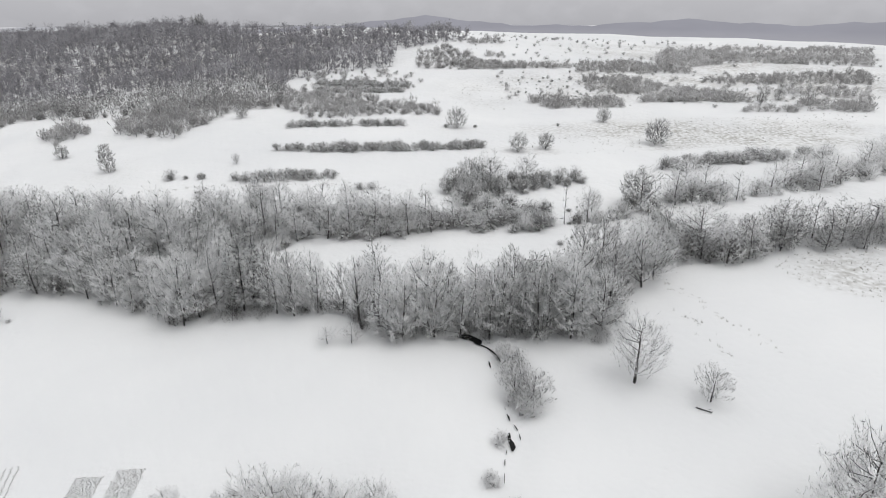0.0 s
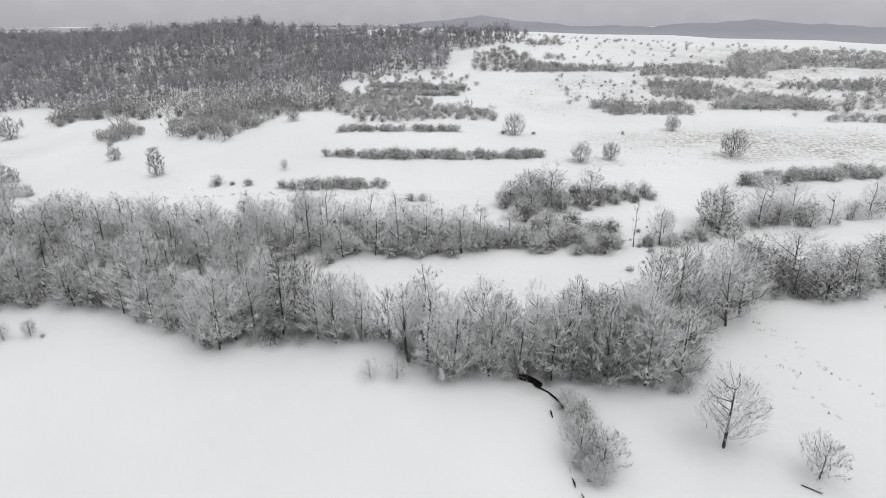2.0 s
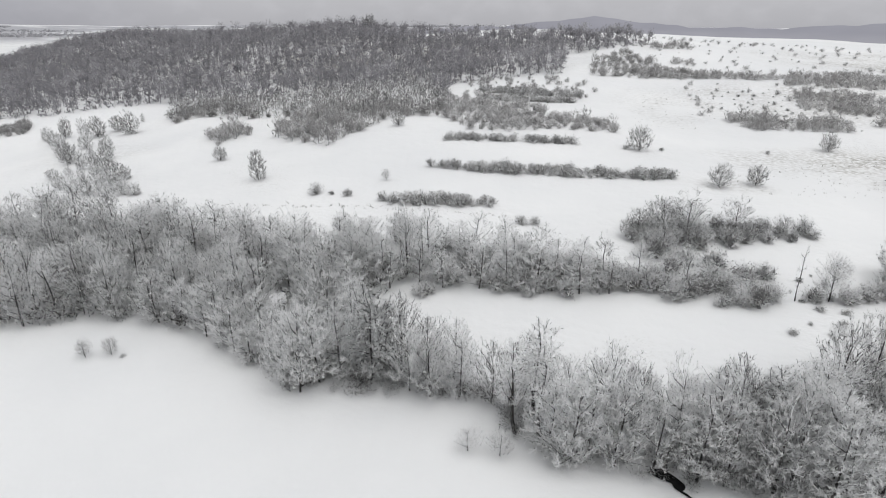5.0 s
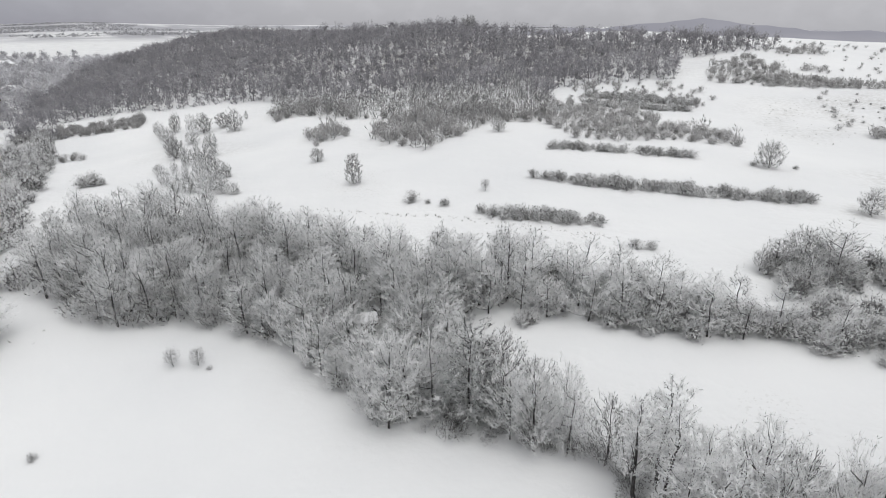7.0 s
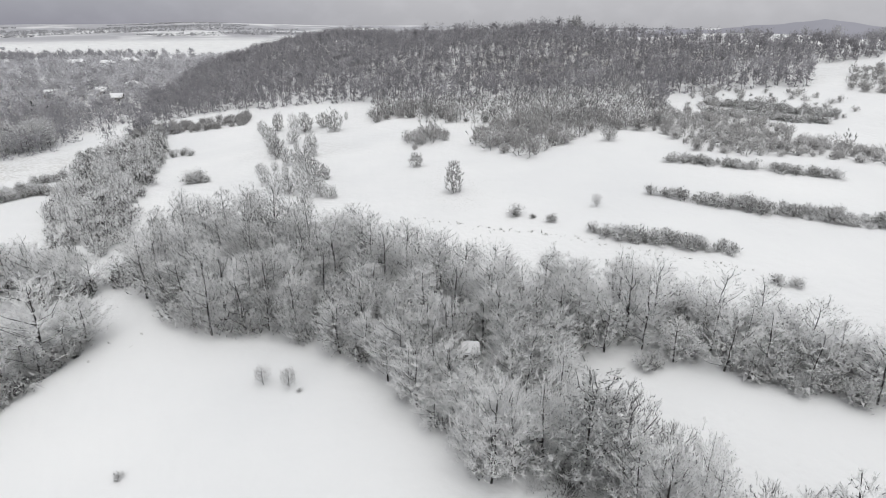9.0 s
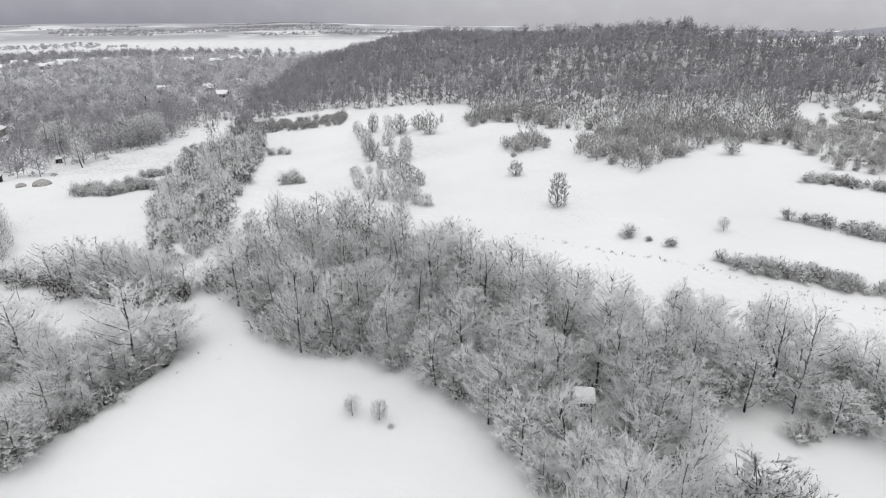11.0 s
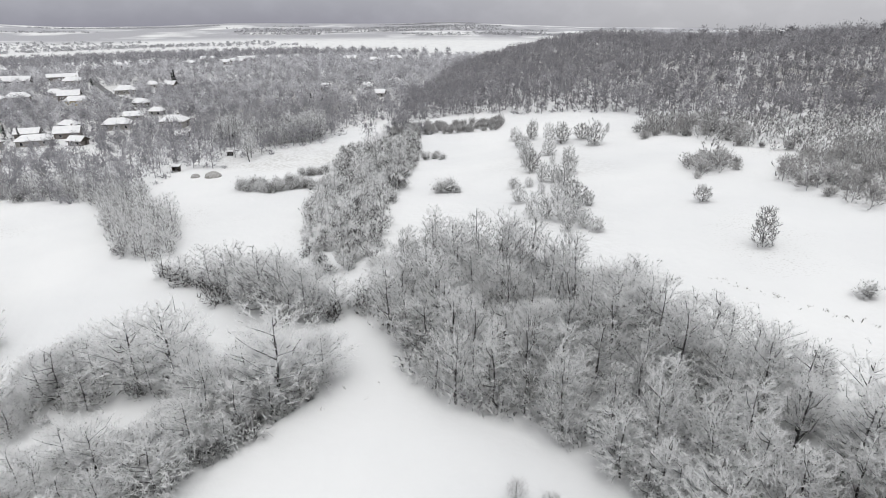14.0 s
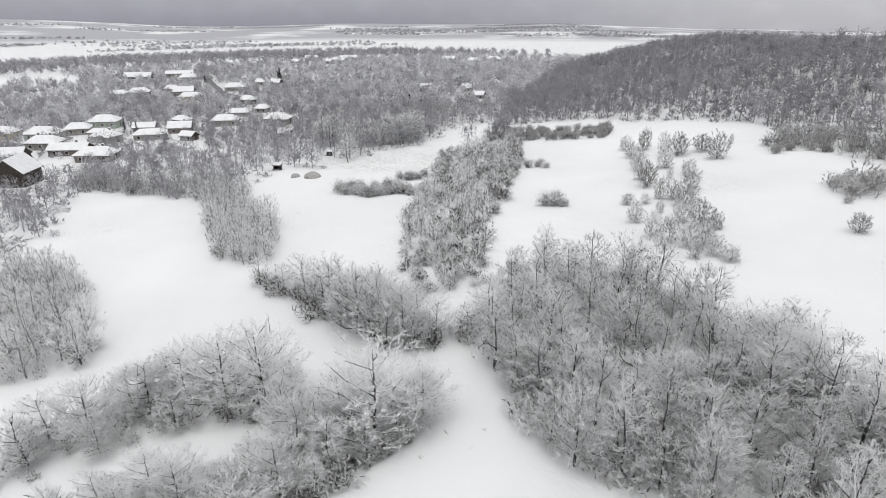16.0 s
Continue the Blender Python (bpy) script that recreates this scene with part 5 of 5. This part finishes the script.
# bushes and trees in the gaps between the thicket, the hedges and the far rows: place, width or height
for n, (x, y, w) in enumerate([(13.1, 93.2, 5.0), (16.8, 91.4, 4.8), (20.4, 90.0, 5.0), (23.3, 87.7, 4.8), (26.3, 88.8, 3.8), (14.6, 88.6, 4.2), (18.6, 87.0, 4.4), (22.0, 84.6, 4.6), (25.3, 83.4, 3.8), (30.4, 83.9, 3.2), (34.0, 83.9, 3.6)]
                              + [(36.7, 85.0, 3.8), (39.0, 86.0, 4.2), (44.6, 87.2, 4.8), (41.2, 88.8, 4.4), (49.8, 92.0, 4.6), (53.2, 92.8, 5.2), (56.2, 93.6, 5.2), (59.4, 93.4, 5.4), (41.4, 69.3, 4.6), (45.2, 68.6, 4.8), (49.0, 68.2, 4.6), (53.0, 69.4, 4.4)]):
    plant(BIGBUSH[n % 4], x, y, 0.80 * w / 4.2, 67 * n, 0.05, 1.2, "bushes along the rows")
for n, (x, y, h) in enumerate([(42.6, 88.2, 8.4), (52.3, 93.4, 8.2), (44.2, 70.2, 9.4), (18.3, 98.7, 7.8), (57.6, 71.4, 8.6)]):
    plant(BROAD[n % 3], x, y, h / 8.0, 59 * n, 0.05, 0.95, "trees along the rows")
plant(TREES[1], 32.1, 83.9, 0.75, 20, 0.05, 0.9, "trees along the rows")
for x, y, kind, size in [(-16.6, 80, BUSHES[0], 1.35), (-5.6, 101.8, BUSHES[1], 0.95), (-3.6, 102, BUSHES[3], 0.9), (-43.6, 113, BUSHES[2], 1.25), (-40.3, 112.3, BUSHES[0], 0.5), (-37.2, 111.8, BUSHES[3], 0.9),
                         (-123.8, 120, BIGBUSH[0], 1.1), (-125.2, 118, BIGBUSH[2], 0.95), (-121.6, 120.6, BIGBUSH[1], 0.6), (12.8, 39.8, BIGBUSH[1], 0.8), (13.3, 41.6, BIGBUSH[3], 0.72), (12.0, 41.8, BIGBUSH[0], 0.6), (12.6, 45.6, BIGBUSH[2], 0.82), (12.8, 47.6, BIGBUSH[0], 0.85), (12.2, 49.3, BIGBUSH[1], 0.7),
                         (9.6, 36.2, BUSHES[1], 0.8), (8.0, 31.4, BUSHES[2], 0.8), (-48.2, 63.8, BUSHES[1], 0.32), (-54.6, 47.6, BUSHES[0], 0.45),
                         (22, 147, BUSHES[0], 0.5), (45, 152, BUSHES[1], 0.55), (14.5, 146, BUSHES[3], 0.7)]:
    plant(kind, x, y, size, 31 * x)

# dead grass that stands through the snow
def tuft(seed, blades_in=7, tall=0.35):
    r = np.random.default_rng(seed)
    start = np.concatenate([r.normal(size=(blades_in, 2)) * 0.14, np.zeros((blades_in, 1))], 1)
    return blades(start, bent(np.tile([0, 0, 1.0], (blades_in, 1)), r, 0.45, 0.3), tall * (0.6 + r.random(blades_in)), 0.06 + 0 * r.random(blades_in), r)


TUFTS = [tuft(500 + k) for k in range(5)]
grass = [(THIN_SNOW, 1.3, 0.55), (THIN_SNOW_2, 1.6, 0.5), (ROUGH_MEADOW, 0.75, 0.8), (TUFTS_W, 1.9, 0.25)]
for n, (poly, gap, fill) in enumerate(grass):
    stuff("dry_grass", "dead grass tufts standing through thin snow", "grass", TUFTS, scatter(poly, gap, 510 + n, fill), DRY_GRASS, 0.3, 1.1, 520 + n)
for n, line in enumerate(([(36, 62), (38, 59), (39, 53), (41, 48), (42, 45)], [(35, 55), (36, 50), (36, 45)], [(-60, 108), (-30, 106.5), (-8, 104.5)])):
    stuff("dry_grass", "line of dead grass along an old furrow", "grass", TUFTS, along(line, 0.6, 530 + n, 0.45), DRY_GRASS, 0.4, 1.1, 540 + n)


# ---- built things ----
def part(name, bm, mat, parent, label=""):
    me = bpy.data.meshes.new(name)
    bm.to_mesh(me)
    bm.free()
    me.materials.append(mat)
    ob = new(name, me)
    ob.parent = parent
    return tagged(ob, label)


def box(cx, cy, cz, sx, sy, sz, bevel=0.0):
    bm = bmesh.new()
    bmesh.ops.create_cube(bm, size=1, matrix=Matrix.Translation((cx, cy, cz)) @ Matrix.Diagonal((sx, sy, sz, 1)))
    if bevel:
        bmesh.ops.bevel(bm, geom=list(bm.edges), offset=bevel, segments=2, affect="EDGES")
    return bm


def solid(verts, faces):
    bm = bmesh.new()
    vs = [bm.verts.new(v) for v in verts]
    for f in faces:
        bm.faces.new([vs[i] for i in f])
    bmesh.ops.recalc_face_normals(bm, faces=bm.faces)
    return bm


def roof_solid(w, d, eave, ridge, over, thick, hip):
    """A hipped (hip > 0) or gabled roof of some thickness: w along the ridge, d across."""
    a, b, r = w / 2 + over, d / 2 + over, w / 2 + over - hip
    low = [(-a, -b, eave), (a, -b, eave), (a, b, eave), (-a, b, eave)]
    lid = [(x, y, z + thick) for x, y, z in low]
    top = [(-r, 0, ridge + thick), (r, 0, ridge + thick)]
    v = low + lid + top
    return solid(v, [(3, 2, 1, 0), (0, 1, 5, 4), (1, 2, 6, 5), (2, 3, 7, 6), (3, 0, 4, 7), (4, 5, 9, 8), (6, 7, 8, 9), (5, 6, 9), (7, 4, 8)])


def make_house(label, x, y, turn, w, d, tall, rise, hip, wall_mat, chimneys=1):
    house = tagged(new("house"), label, "house")
    w, d, tall, rise, hip = 0.88 * w, 0.88 * d, 0.75 * tall, 0.88 * rise, 0.88 * hip
    part("wall", box(0, 0, tall / 2 - 0.5, w, d, tall + 1.0), wall_mat, house)
    if hip == 0:
        for sx in (-1, 1):
            part("gable", solid([(sx * (w / 2 - 0.05), -d / 2, tall), (sx * (w / 2 - 0.05), d / 2, tall), (sx * (w / 2 - 0.05), 0, tall + rise), (sx * (w / 2 - 0.3), -d / 2, tall), (sx * (w / 2 - 0.3), d / 2, tall), (sx * (w / 2 - 0.3), 0, tall + rise)], [(0, 1, 2), (3, 5, 4), (0, 3, 4, 1), (1, 4, 5, 2), (2, 5, 3, 0)]), DARK_WOOD, house, "dark boarded gable")
    roof = part("roof", roof_solid(w, d, tall - 0.12, tall + rise, 0.55, 0.12, hip), DARK_WOOD, house, "dark tiled roof under the snow")
    part("snow_cover", roof_solid(w - 0.1, d - 0.1, tall + 0.02, tall + rise + 0.12, 0.55, 0.22, max(hip - 0.05, 0)), ROOF_SNOW, roof, "thick smooth snow on the roof")
    for k in range(chimneys):
        chimney = part("chimney", box(w * (0.18 - 0.4 * k), 0.5, tall + rise + 0.25, 0.55, 0.55, 1.5, 0.04), BRICK_WALL, house, "brick chimney")
        part("cap", box(w * (0.18 - 0.4 * k), 0.5, tall + rise + 1.05, 0.75, 0.75, 0.14), ROOF_SNOW, chimney, "snow-capped chimney top")
    for sy in (-1, 1):
        for k in range(max(2, int(w / 3.2))):
            wx = -w / 2 + w * (k + 0.5) / max(2, int(w / 3.2))
            window = part("window", box(wx, sy * (d / 2 + 0.02), tall * 0.55, 1.1, 0.10, 1.25), FRAME_WHITE, house)
            part("pane", box(wx, sy * (d / 2 + 0.075), tall * 0.55, 0.9, 0.02, 1.05), GLASS_DARK, window)
    part("door", box(w / 2 + 0.03, d * 0.12, 1.0, 0.10, 0.95, 2.05), DARK_WOOD, house, "brown wooden door")
    house.matrix_world = pose(x, y, float(land(x, y)), 0, 0, turn)
    return house


HIPPED, GABLED = "low village house with a snow-covered hipped roof", "village house with a snow-covered gabled roof"
for x, y, turn, w, d, tall, rise, hip, mat, ch in [
    (-315, 102, 68, 12.0, 8.5, 3.4, 2.2, 3.4, RENDER_WALL, 2), (-304, 122, 52, 11.5, 8.5, 3.6, 2.4, 3.4, RENDER_WALL, 1), (-322, 34, 60, 13.0, 9.0, 3.4, 2.6, 3.5, GREEN_WALL, 2),
    (-327, 46, 75, 10.0, 8.0, 3.2, 2.2, 3.0, RENDER_WALL, 1), (-338, 57, 66, 12.5, 9.0, 3.8, 2.6, 3.6, GREEN_WALL, 2), (-302, 54, 40, 9.5, 8.0, 3.4, 2.2, 3.0, RENDER_WALL, 1),
    (-334, 20, 60, 11.0, 8.5, 3.4, 2.4, 3.2, OCHRE_WALL, 1), (-284, 41, 62, 14.0, 7.5, 2.8, 2.0, 0, BRICK_WALL, 1), (-301, 34, 58, 12.0, 8.5, 3.4, 2.4, 3.2, RENDER_WALL, 2),
    (-319, 70, 68, 9.4, 7.0, 2.6, 1.8, 0, BRICK_WALL, 0), (-330, 87, 30, 8.0, 6.0, 2.4, 1.8, 2.0, RENDER_WALL, 0), (-422, 106, 70, 12.0, 8.5, 4.6, 2.8, 0, BRICK_WALL, 1), (-446, 103, 70, 9.0, 7.0, 3.6, 2.4, 2.4, RENDER_WALL, 1),
    (-445, 85, 70, 12.5, 9.0, 3.2, 2.4, 3.4, RENDER_WALL, 1), (-520, 128, 72, 14.0, 9.0, 3.4, 2.4, 3.4, RENDER_WALL, 1), (-541, 98, 60, 22.0, 10.0, 3.6, 3.2, 0, DARK_WOOD, 0), (-438, 139, 66, 12.0, 8.5, 3.2, 2.6, 3.2, RENDER_WALL, 1),
    (-458, 161, 60, 7.0, 6.0, 3.0, 2.2, 2.2, RENDER_WALL, 1), (-450, 170, 40, 7.5, 6.0, 3.0, 2.4, 0, RENDER_WALL, 1), (-316, 53, 66, 8.5, 6.0, 2.6, 1.2, 2.0, RENDER_WALL, 0), (-269, 48, 60, 13.0, 9.0, 3.0, 2.4, 3.4, BRICK_WALL, 1), (-447, 74, 70, 10.0, 7.0, 3.0, 2.0, 3.0, RENDER_WALL, 1), (-552, 128, 76, 22.0, 8.0, 3.4, 2.2, 0, BRICK_WALL, 0), (-406, 106, 70, 13.0, 7.5, 3.2, 2.2, 3.0, OCHRE_WALL, 1), (-300, 69, 72, 12.5, 8.0, 2.8, 1.8, 3.0, RENDER_WALL, 0), (-308, 82, 66, 10.0, 7.0, 3.0, 2.4, 0, BRICK_WALL, 1), (-287, 81, 40, 6.0, 5.0, 2.4, 1.6, 0, BRICK_WALL, 0), (-377, 130, 30, 8.5, 7.0, 3.0, 2.2, 2.5, RENDER_WALL, 1), (-343, 127, 50, 6.5, 5.5, 2.6, 1.8, 2.0, RENDER_WALL, 0), (-337, 114, 70, 10.5, 7.0, 2.8, 1.8, 2.5, RENDER_WALL, 1), (-269, 113, 50, 4.5, 4.0, 2.4, 1.4, 0, DARK_WOOD, 0), (-339, 140, 30, 5.0, 4.5, 2.4, 1.6, 0, RENDER_WALL, 0), (-612, 160, 70, 14.0, 9.0, 3.4, 2.4, 3.5, RENDER_WALL, 1), (-625, 206, 60, 8.0, 7.0, 3.2, 2.2, 2.5, RENDER_WALL, 1), (-370, 160, 10, 6.5, 6.5, 3.0, 3.6, 0, RENDER_WALL, 0), (-337, 247, 40, 6.5, 6.0, 3.0, 2.2, 0, RENDER_WALL, 1), (-303, 231, 40, 6.0, 5.0, 2.8, 2.0, 0, RENDER_WALL, 0),
    (-334, 264, 40, 7.5, 6.5, 3.4, 2.2, 2.5, RENDER_WALL, 1), (-359, 232, 40, 7.0, 6.0, 3.4, 2.4, 0, BRICK_WALL, 1), (-640, 186, 70, 16.0, 10.0, 3.6, 2.8, 3.5, RENDER_WALL, 1), (-650, 215, 70, 16.0, 10.0, 3.6, 2.8, 3.5, RENDER_WALL, 1),
    (-607, 283, 60, 15.0, 9.0, 3.6, 2.6, 3.0, RENDER_WALL, 1), (-616, 247, 70, 13.0, 9.0, 3.4, 2.6, 3.0, RENDER_WALL, 1), (-601, 270, 50, 10.0, 8.0, 3.4, 2.4, 0, BRICK_WALL, 1), (-530, 389, 50, 14.0, 9.0, 3.6, 2.6, 3.2, RENDER_WALL, 1), (-655, 275, 60, 14.0, 10.0, 3.6, 2.8, 0, RENDER_WALL, 1), (-620, 300, 60, 18.0, 10.0, 4.4, 2.8, 0, BRICK_WALL, 1), (-560, 380, 50, 14.0, 9.0, 3.8, 2.8, 0, RENDER_WALL, 1), (-540, 420, 50, 16.0, 9.0, 3.8, 2.8, 3.5, RENDER_WALL, 1)]:
    make_house(HIPPED if hip else GABLED, x, y, turn, w, d, tall, rise, hip, mat, ch)
for x, y, turn, w, d, tall, rise in [(-247, 26, 150, 10.5, 9.5, 5.4, 4.4), (-281, 23, 66, 12.0, 8.0, 3.6, 2.6)]:
    make_house("dark wooden barn with a snow-covered steep roof", x, y, turn, w, d, tall, rise, 0, DARK_WOOD, 0)


def make_shed(label, x, y, turn, w, d, tall, slope):
    """A small open-fronted shed: posts, back and side boards, a tilted snowy roof."""
    shed = tagged(new("shed"), label, "shed")
    for sx in (-1, 1):
        for sy in (-1, 1):
            part("post", box(sx * (w / 2 - 0.08), sy * (d / 2 - 0.08), tall / 2 - 0.2, 0.14, 0.14, tall + 0.4), DARK_WOOD, shed)
    n = max(4, int(w / 0.3))
    for k in range(n):
        part("board", box(-w / 2 + w * (k + 0.5) / n, d / 2 + 0.02, tall / 2, w / n - 0.02, 0.03, tall), DARK_WOOD, shed)
    for sx in (-1, 1):
        part("side_panel", box(sx * (w / 2 + 0.02), 0, tall / 2, 0.04, d, tall), DARK_WOOD, shed)
    tilt = Matrix.Translation((0, 0, tall + 0.18)) @ pose(0, 0, 0, slope, 0, 0)
    bm = box(0, 0, 0, w + 0.6, d + 0.6, 0.10)
    bm.transform(tilt)
    roof = part("roof", bm, DARK_WOOD, shed)
    bm = box(0, 0, 0.20, w + 0.66, d + 0.66, 0.28, 0.11)
    bm.transform(tilt)
    part("snow_cover", bm, ROOF_SNOW, roof, "rounded cushion of snow on the roof")
    shed.matrix_world = pose(x, y, float(land(x, y)), 0, 0, turn)
    return shed


make_shed("small dark hut among the trees, thick snow on its roof", -33.8, 74.0, 30, 1.3, 1.2, 2.0, 18)
make_shed("small open shed at the edge of the wood", -210.8, 90.7, 50, 1.9, 1.6, 1.5, 6)
make_shed("small dark box shed on the meadow", -221.8, 111.7, 60, 1.5, 1.5, 1.2, 4)


def make_mound(x, y, r, h, seed):
    bm = bmesh.new()
    bmesh.ops.create_icosphere(bm, subdivisions=3, radius=1.0)
    for v in bm.verts:
        k = 1 + 0.10 * noise.noise(v.co * 2.5 + Vector((seed, 0, 0)))
        v.co = Vector((v.co.x * r * k, v.co.y * r * k, max(v.co.z, -0.1) ** 1.0 * h * k if v.co.z > 0 else -0.2))
    me = bpy.data.meshes.new("hay_mound")
    bm.to_mesh(me)
    bm.free()
    me.materials.append(HAY)
    ob = tagged(new("hay_mound", me), "rounded grey hay mound dusted with snow", "haystack")
    ob.matrix_world = pose(x, y, float(land(x, y)))


make_mound(-193.0, 94.6, 2.3, 1.5, 3)
make_mound(-197.2, 91.2, 1.3, 1.0, 8)


def ribbon(name, line, width, lift, mat, seed, label, category):
    """A strip that lies on the ground along a line, uneven at its edges."""
    r, verts, faces = random.Random(seed), [], []
    pts = [Vector((*p, 0)) for p in line]
    fine = []
    for a, b in zip(pts, pts[1:]):
        n = max(1, int((b - a).length / (0.35 if width < 2 else 6)))
        fine += [a.lerp(b, k / n) for k in range(n)]
    fine.append(pts[-1])
    for k, p in enumerate(fine):
        t = (fine[min(k + 1, len(fine) - 1)] - fine[max(k - 1, 0)]).normalized()
        s = Vector((-t.y, t.x, 0))
        taper = min(1.0, 0.35 + 0.5 * min(k, len(fine) - 1 - k))
        for side in (-1, 1):
            q = p + s * side * width / 2 * taper * r.uniform(0.65, 1.25)
            verts.append((q.x, q.y, float(land(q.x, q.y)) + lift))
    for k in range(len(fine) - 1):
        faces.append((2 * k, 2 * k + 1, 2 * k + 3, 2 * k + 2))
    return tagged(new(name, mesh_of(name, verts, faces, mat)), label, category, kind="structure")


# open water of the brook shows where the snow has not closed over it
BROOK = "open black water of a narrow snow-banked brook"
for n, (line, w) in enumerate([(CREEK[0:4], 0.26), ([(7.4, 53.9), (8.1, 53.8), (8.8, 53.9), (9.5, 53.4), (10.0, 52.4)], 0.95), ([(10.4, 48.6), (10.35, 48.0), (10.4, 47.4)], 0.22), ([(10.83, 41.2), (10.79, 40.6)], 0.10), ([(10.85, 40.1), (10.95, 39.6), (10.92, 39.1)], 0.2),
                               ([(11.3, 38.5), (11.46, 37.7)], 0.16), ([(11.5, 37.2), (11.45, 36.4)], 0.14), ([(10.6, 37.5), (10.4, 36.9), (10.55, 36.2), (10.6, 35.6), (10.45, 35.1)], 0.5), ([(9.98, 35.3), (9.78, 34.7)], 0.13), ([(9.61, 34.2), (9.45, 33.4)], 0.15), ([(9.3, 32.6), (9.0, 31.2)], 0.06)]):
    ribbon("water", line, w, 0.16, WATER, 700 + n, BROOK, "brook")
ribbon("road", [(-536, 142), (-492, 136), (-458, 132), (-423, 128), (-396, 129), (-366, 131)], 4.5, 1.1, ROAD_SLUSH, 720, "wet village lane cleared of snow", "road")

# a fallen log
bm = bmesh.new()
bmesh.ops.create_cone(bm, segments=9, radius1=0.17, radius2=0.11, depth=1.7, cap_ends=True, matrix=pose(0, 0, 0.12, 0, 90, 0))
for v in bm.verts:
    v.co += Vector((0, 0.12 * math.sin(v.co.x * 1.6), 0.05 * math.sin(v.co.x * 2.0)))
me = bpy.data.meshes.new("fallen_log")
bm.to_mesh(me)
bm.free()
me.materials.append(BARK)
log = tagged(new("fallen_log", me), "dark fallen log lying on the snow", "log")
log.matrix_world = pose(29.4, 37.7, float(land(29.4, 37.7)) + 0.02, 0, 0, -52) @ Matrix.Scale(0.85, 4)
bm = bmesh.new()
bmesh.ops.create_cone(bm, segments=7, radius1=0.07, radius2=0.04, depth=0.7, cap_ends=True, matrix=pose(0.35, 0.25, 0.16, 0, 75, 50))
part("broken_limb", bm, BARK, log)


def make_plot(x, y, turn, w, d, rows, label):
    """A bed of dark stalks in rows."""
    r = np.random.default_rng(int(x * 10) % 97)
    st = []
    for i in range(rows):
        n = int(d / 0.08)
        yy = -d / 2 + d * (np.arange(n) + r.random(n)) / n
        st.append(np.stack([np.full(n, -w / 2 + w * (i + 0.5) / rows) + r.normal(size=n) * 0.07, yy, np.zeros(n)], 1))
    st = np.concatenate(st)
    tri = blades(st, bent(np.tile([0, 0, 1.0], (len(st), 1)), r, 0.6, 0.1), 0.07 + 0.10 * r.random(len(st)), 0.06 + 0 * r.random(len(st)), r, True)
    m = pose(0, 0, 0, 0, 0, turn).to_3x3()
    tri = tri @ np.array(m).T + (x, y, 0)
    tri[:, 2] += land(tri[:, 0], tri[:, 1])
    return tagged(new("garden_bed", tri_mesh("garden_bed", tri, STALK)), label, "garden bed", kind="stuff")


make_plot(-26.6, 33.7, 0, 2.3, 5.0, 14, "garden bed with rows of dark stalks in snow")
make_plot(-23.3, 34.0, 0, 2.4, 5.6, 14, "garden bed with rows of dark stalks in snow")
make_plot(-33.5, 35.5, 12, 1.6, 5.0, 3, "garden bed with rows of dark stalks in snow")

# distance: low ridges to the north-east, a bank of cloud-hung mountain side behind them and to the west; both glow with
# painted haze
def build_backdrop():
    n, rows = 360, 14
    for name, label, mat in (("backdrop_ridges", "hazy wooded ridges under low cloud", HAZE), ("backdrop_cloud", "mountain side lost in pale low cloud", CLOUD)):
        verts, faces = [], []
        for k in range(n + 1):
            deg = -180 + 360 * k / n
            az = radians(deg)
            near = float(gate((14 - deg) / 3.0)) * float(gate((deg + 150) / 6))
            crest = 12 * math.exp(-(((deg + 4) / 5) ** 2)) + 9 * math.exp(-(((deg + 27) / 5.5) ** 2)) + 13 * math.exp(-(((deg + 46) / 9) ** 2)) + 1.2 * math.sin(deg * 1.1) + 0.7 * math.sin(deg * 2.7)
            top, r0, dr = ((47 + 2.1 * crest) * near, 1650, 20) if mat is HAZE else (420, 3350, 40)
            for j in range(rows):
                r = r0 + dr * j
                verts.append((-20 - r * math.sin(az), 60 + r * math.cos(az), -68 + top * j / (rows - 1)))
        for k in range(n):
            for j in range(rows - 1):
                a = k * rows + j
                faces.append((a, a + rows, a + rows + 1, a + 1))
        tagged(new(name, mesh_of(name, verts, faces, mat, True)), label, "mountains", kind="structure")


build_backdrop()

for ob in PATTERNS:
    for o in (*ob.children_recursive, ob):
        bpy.data.objects.remove(o)
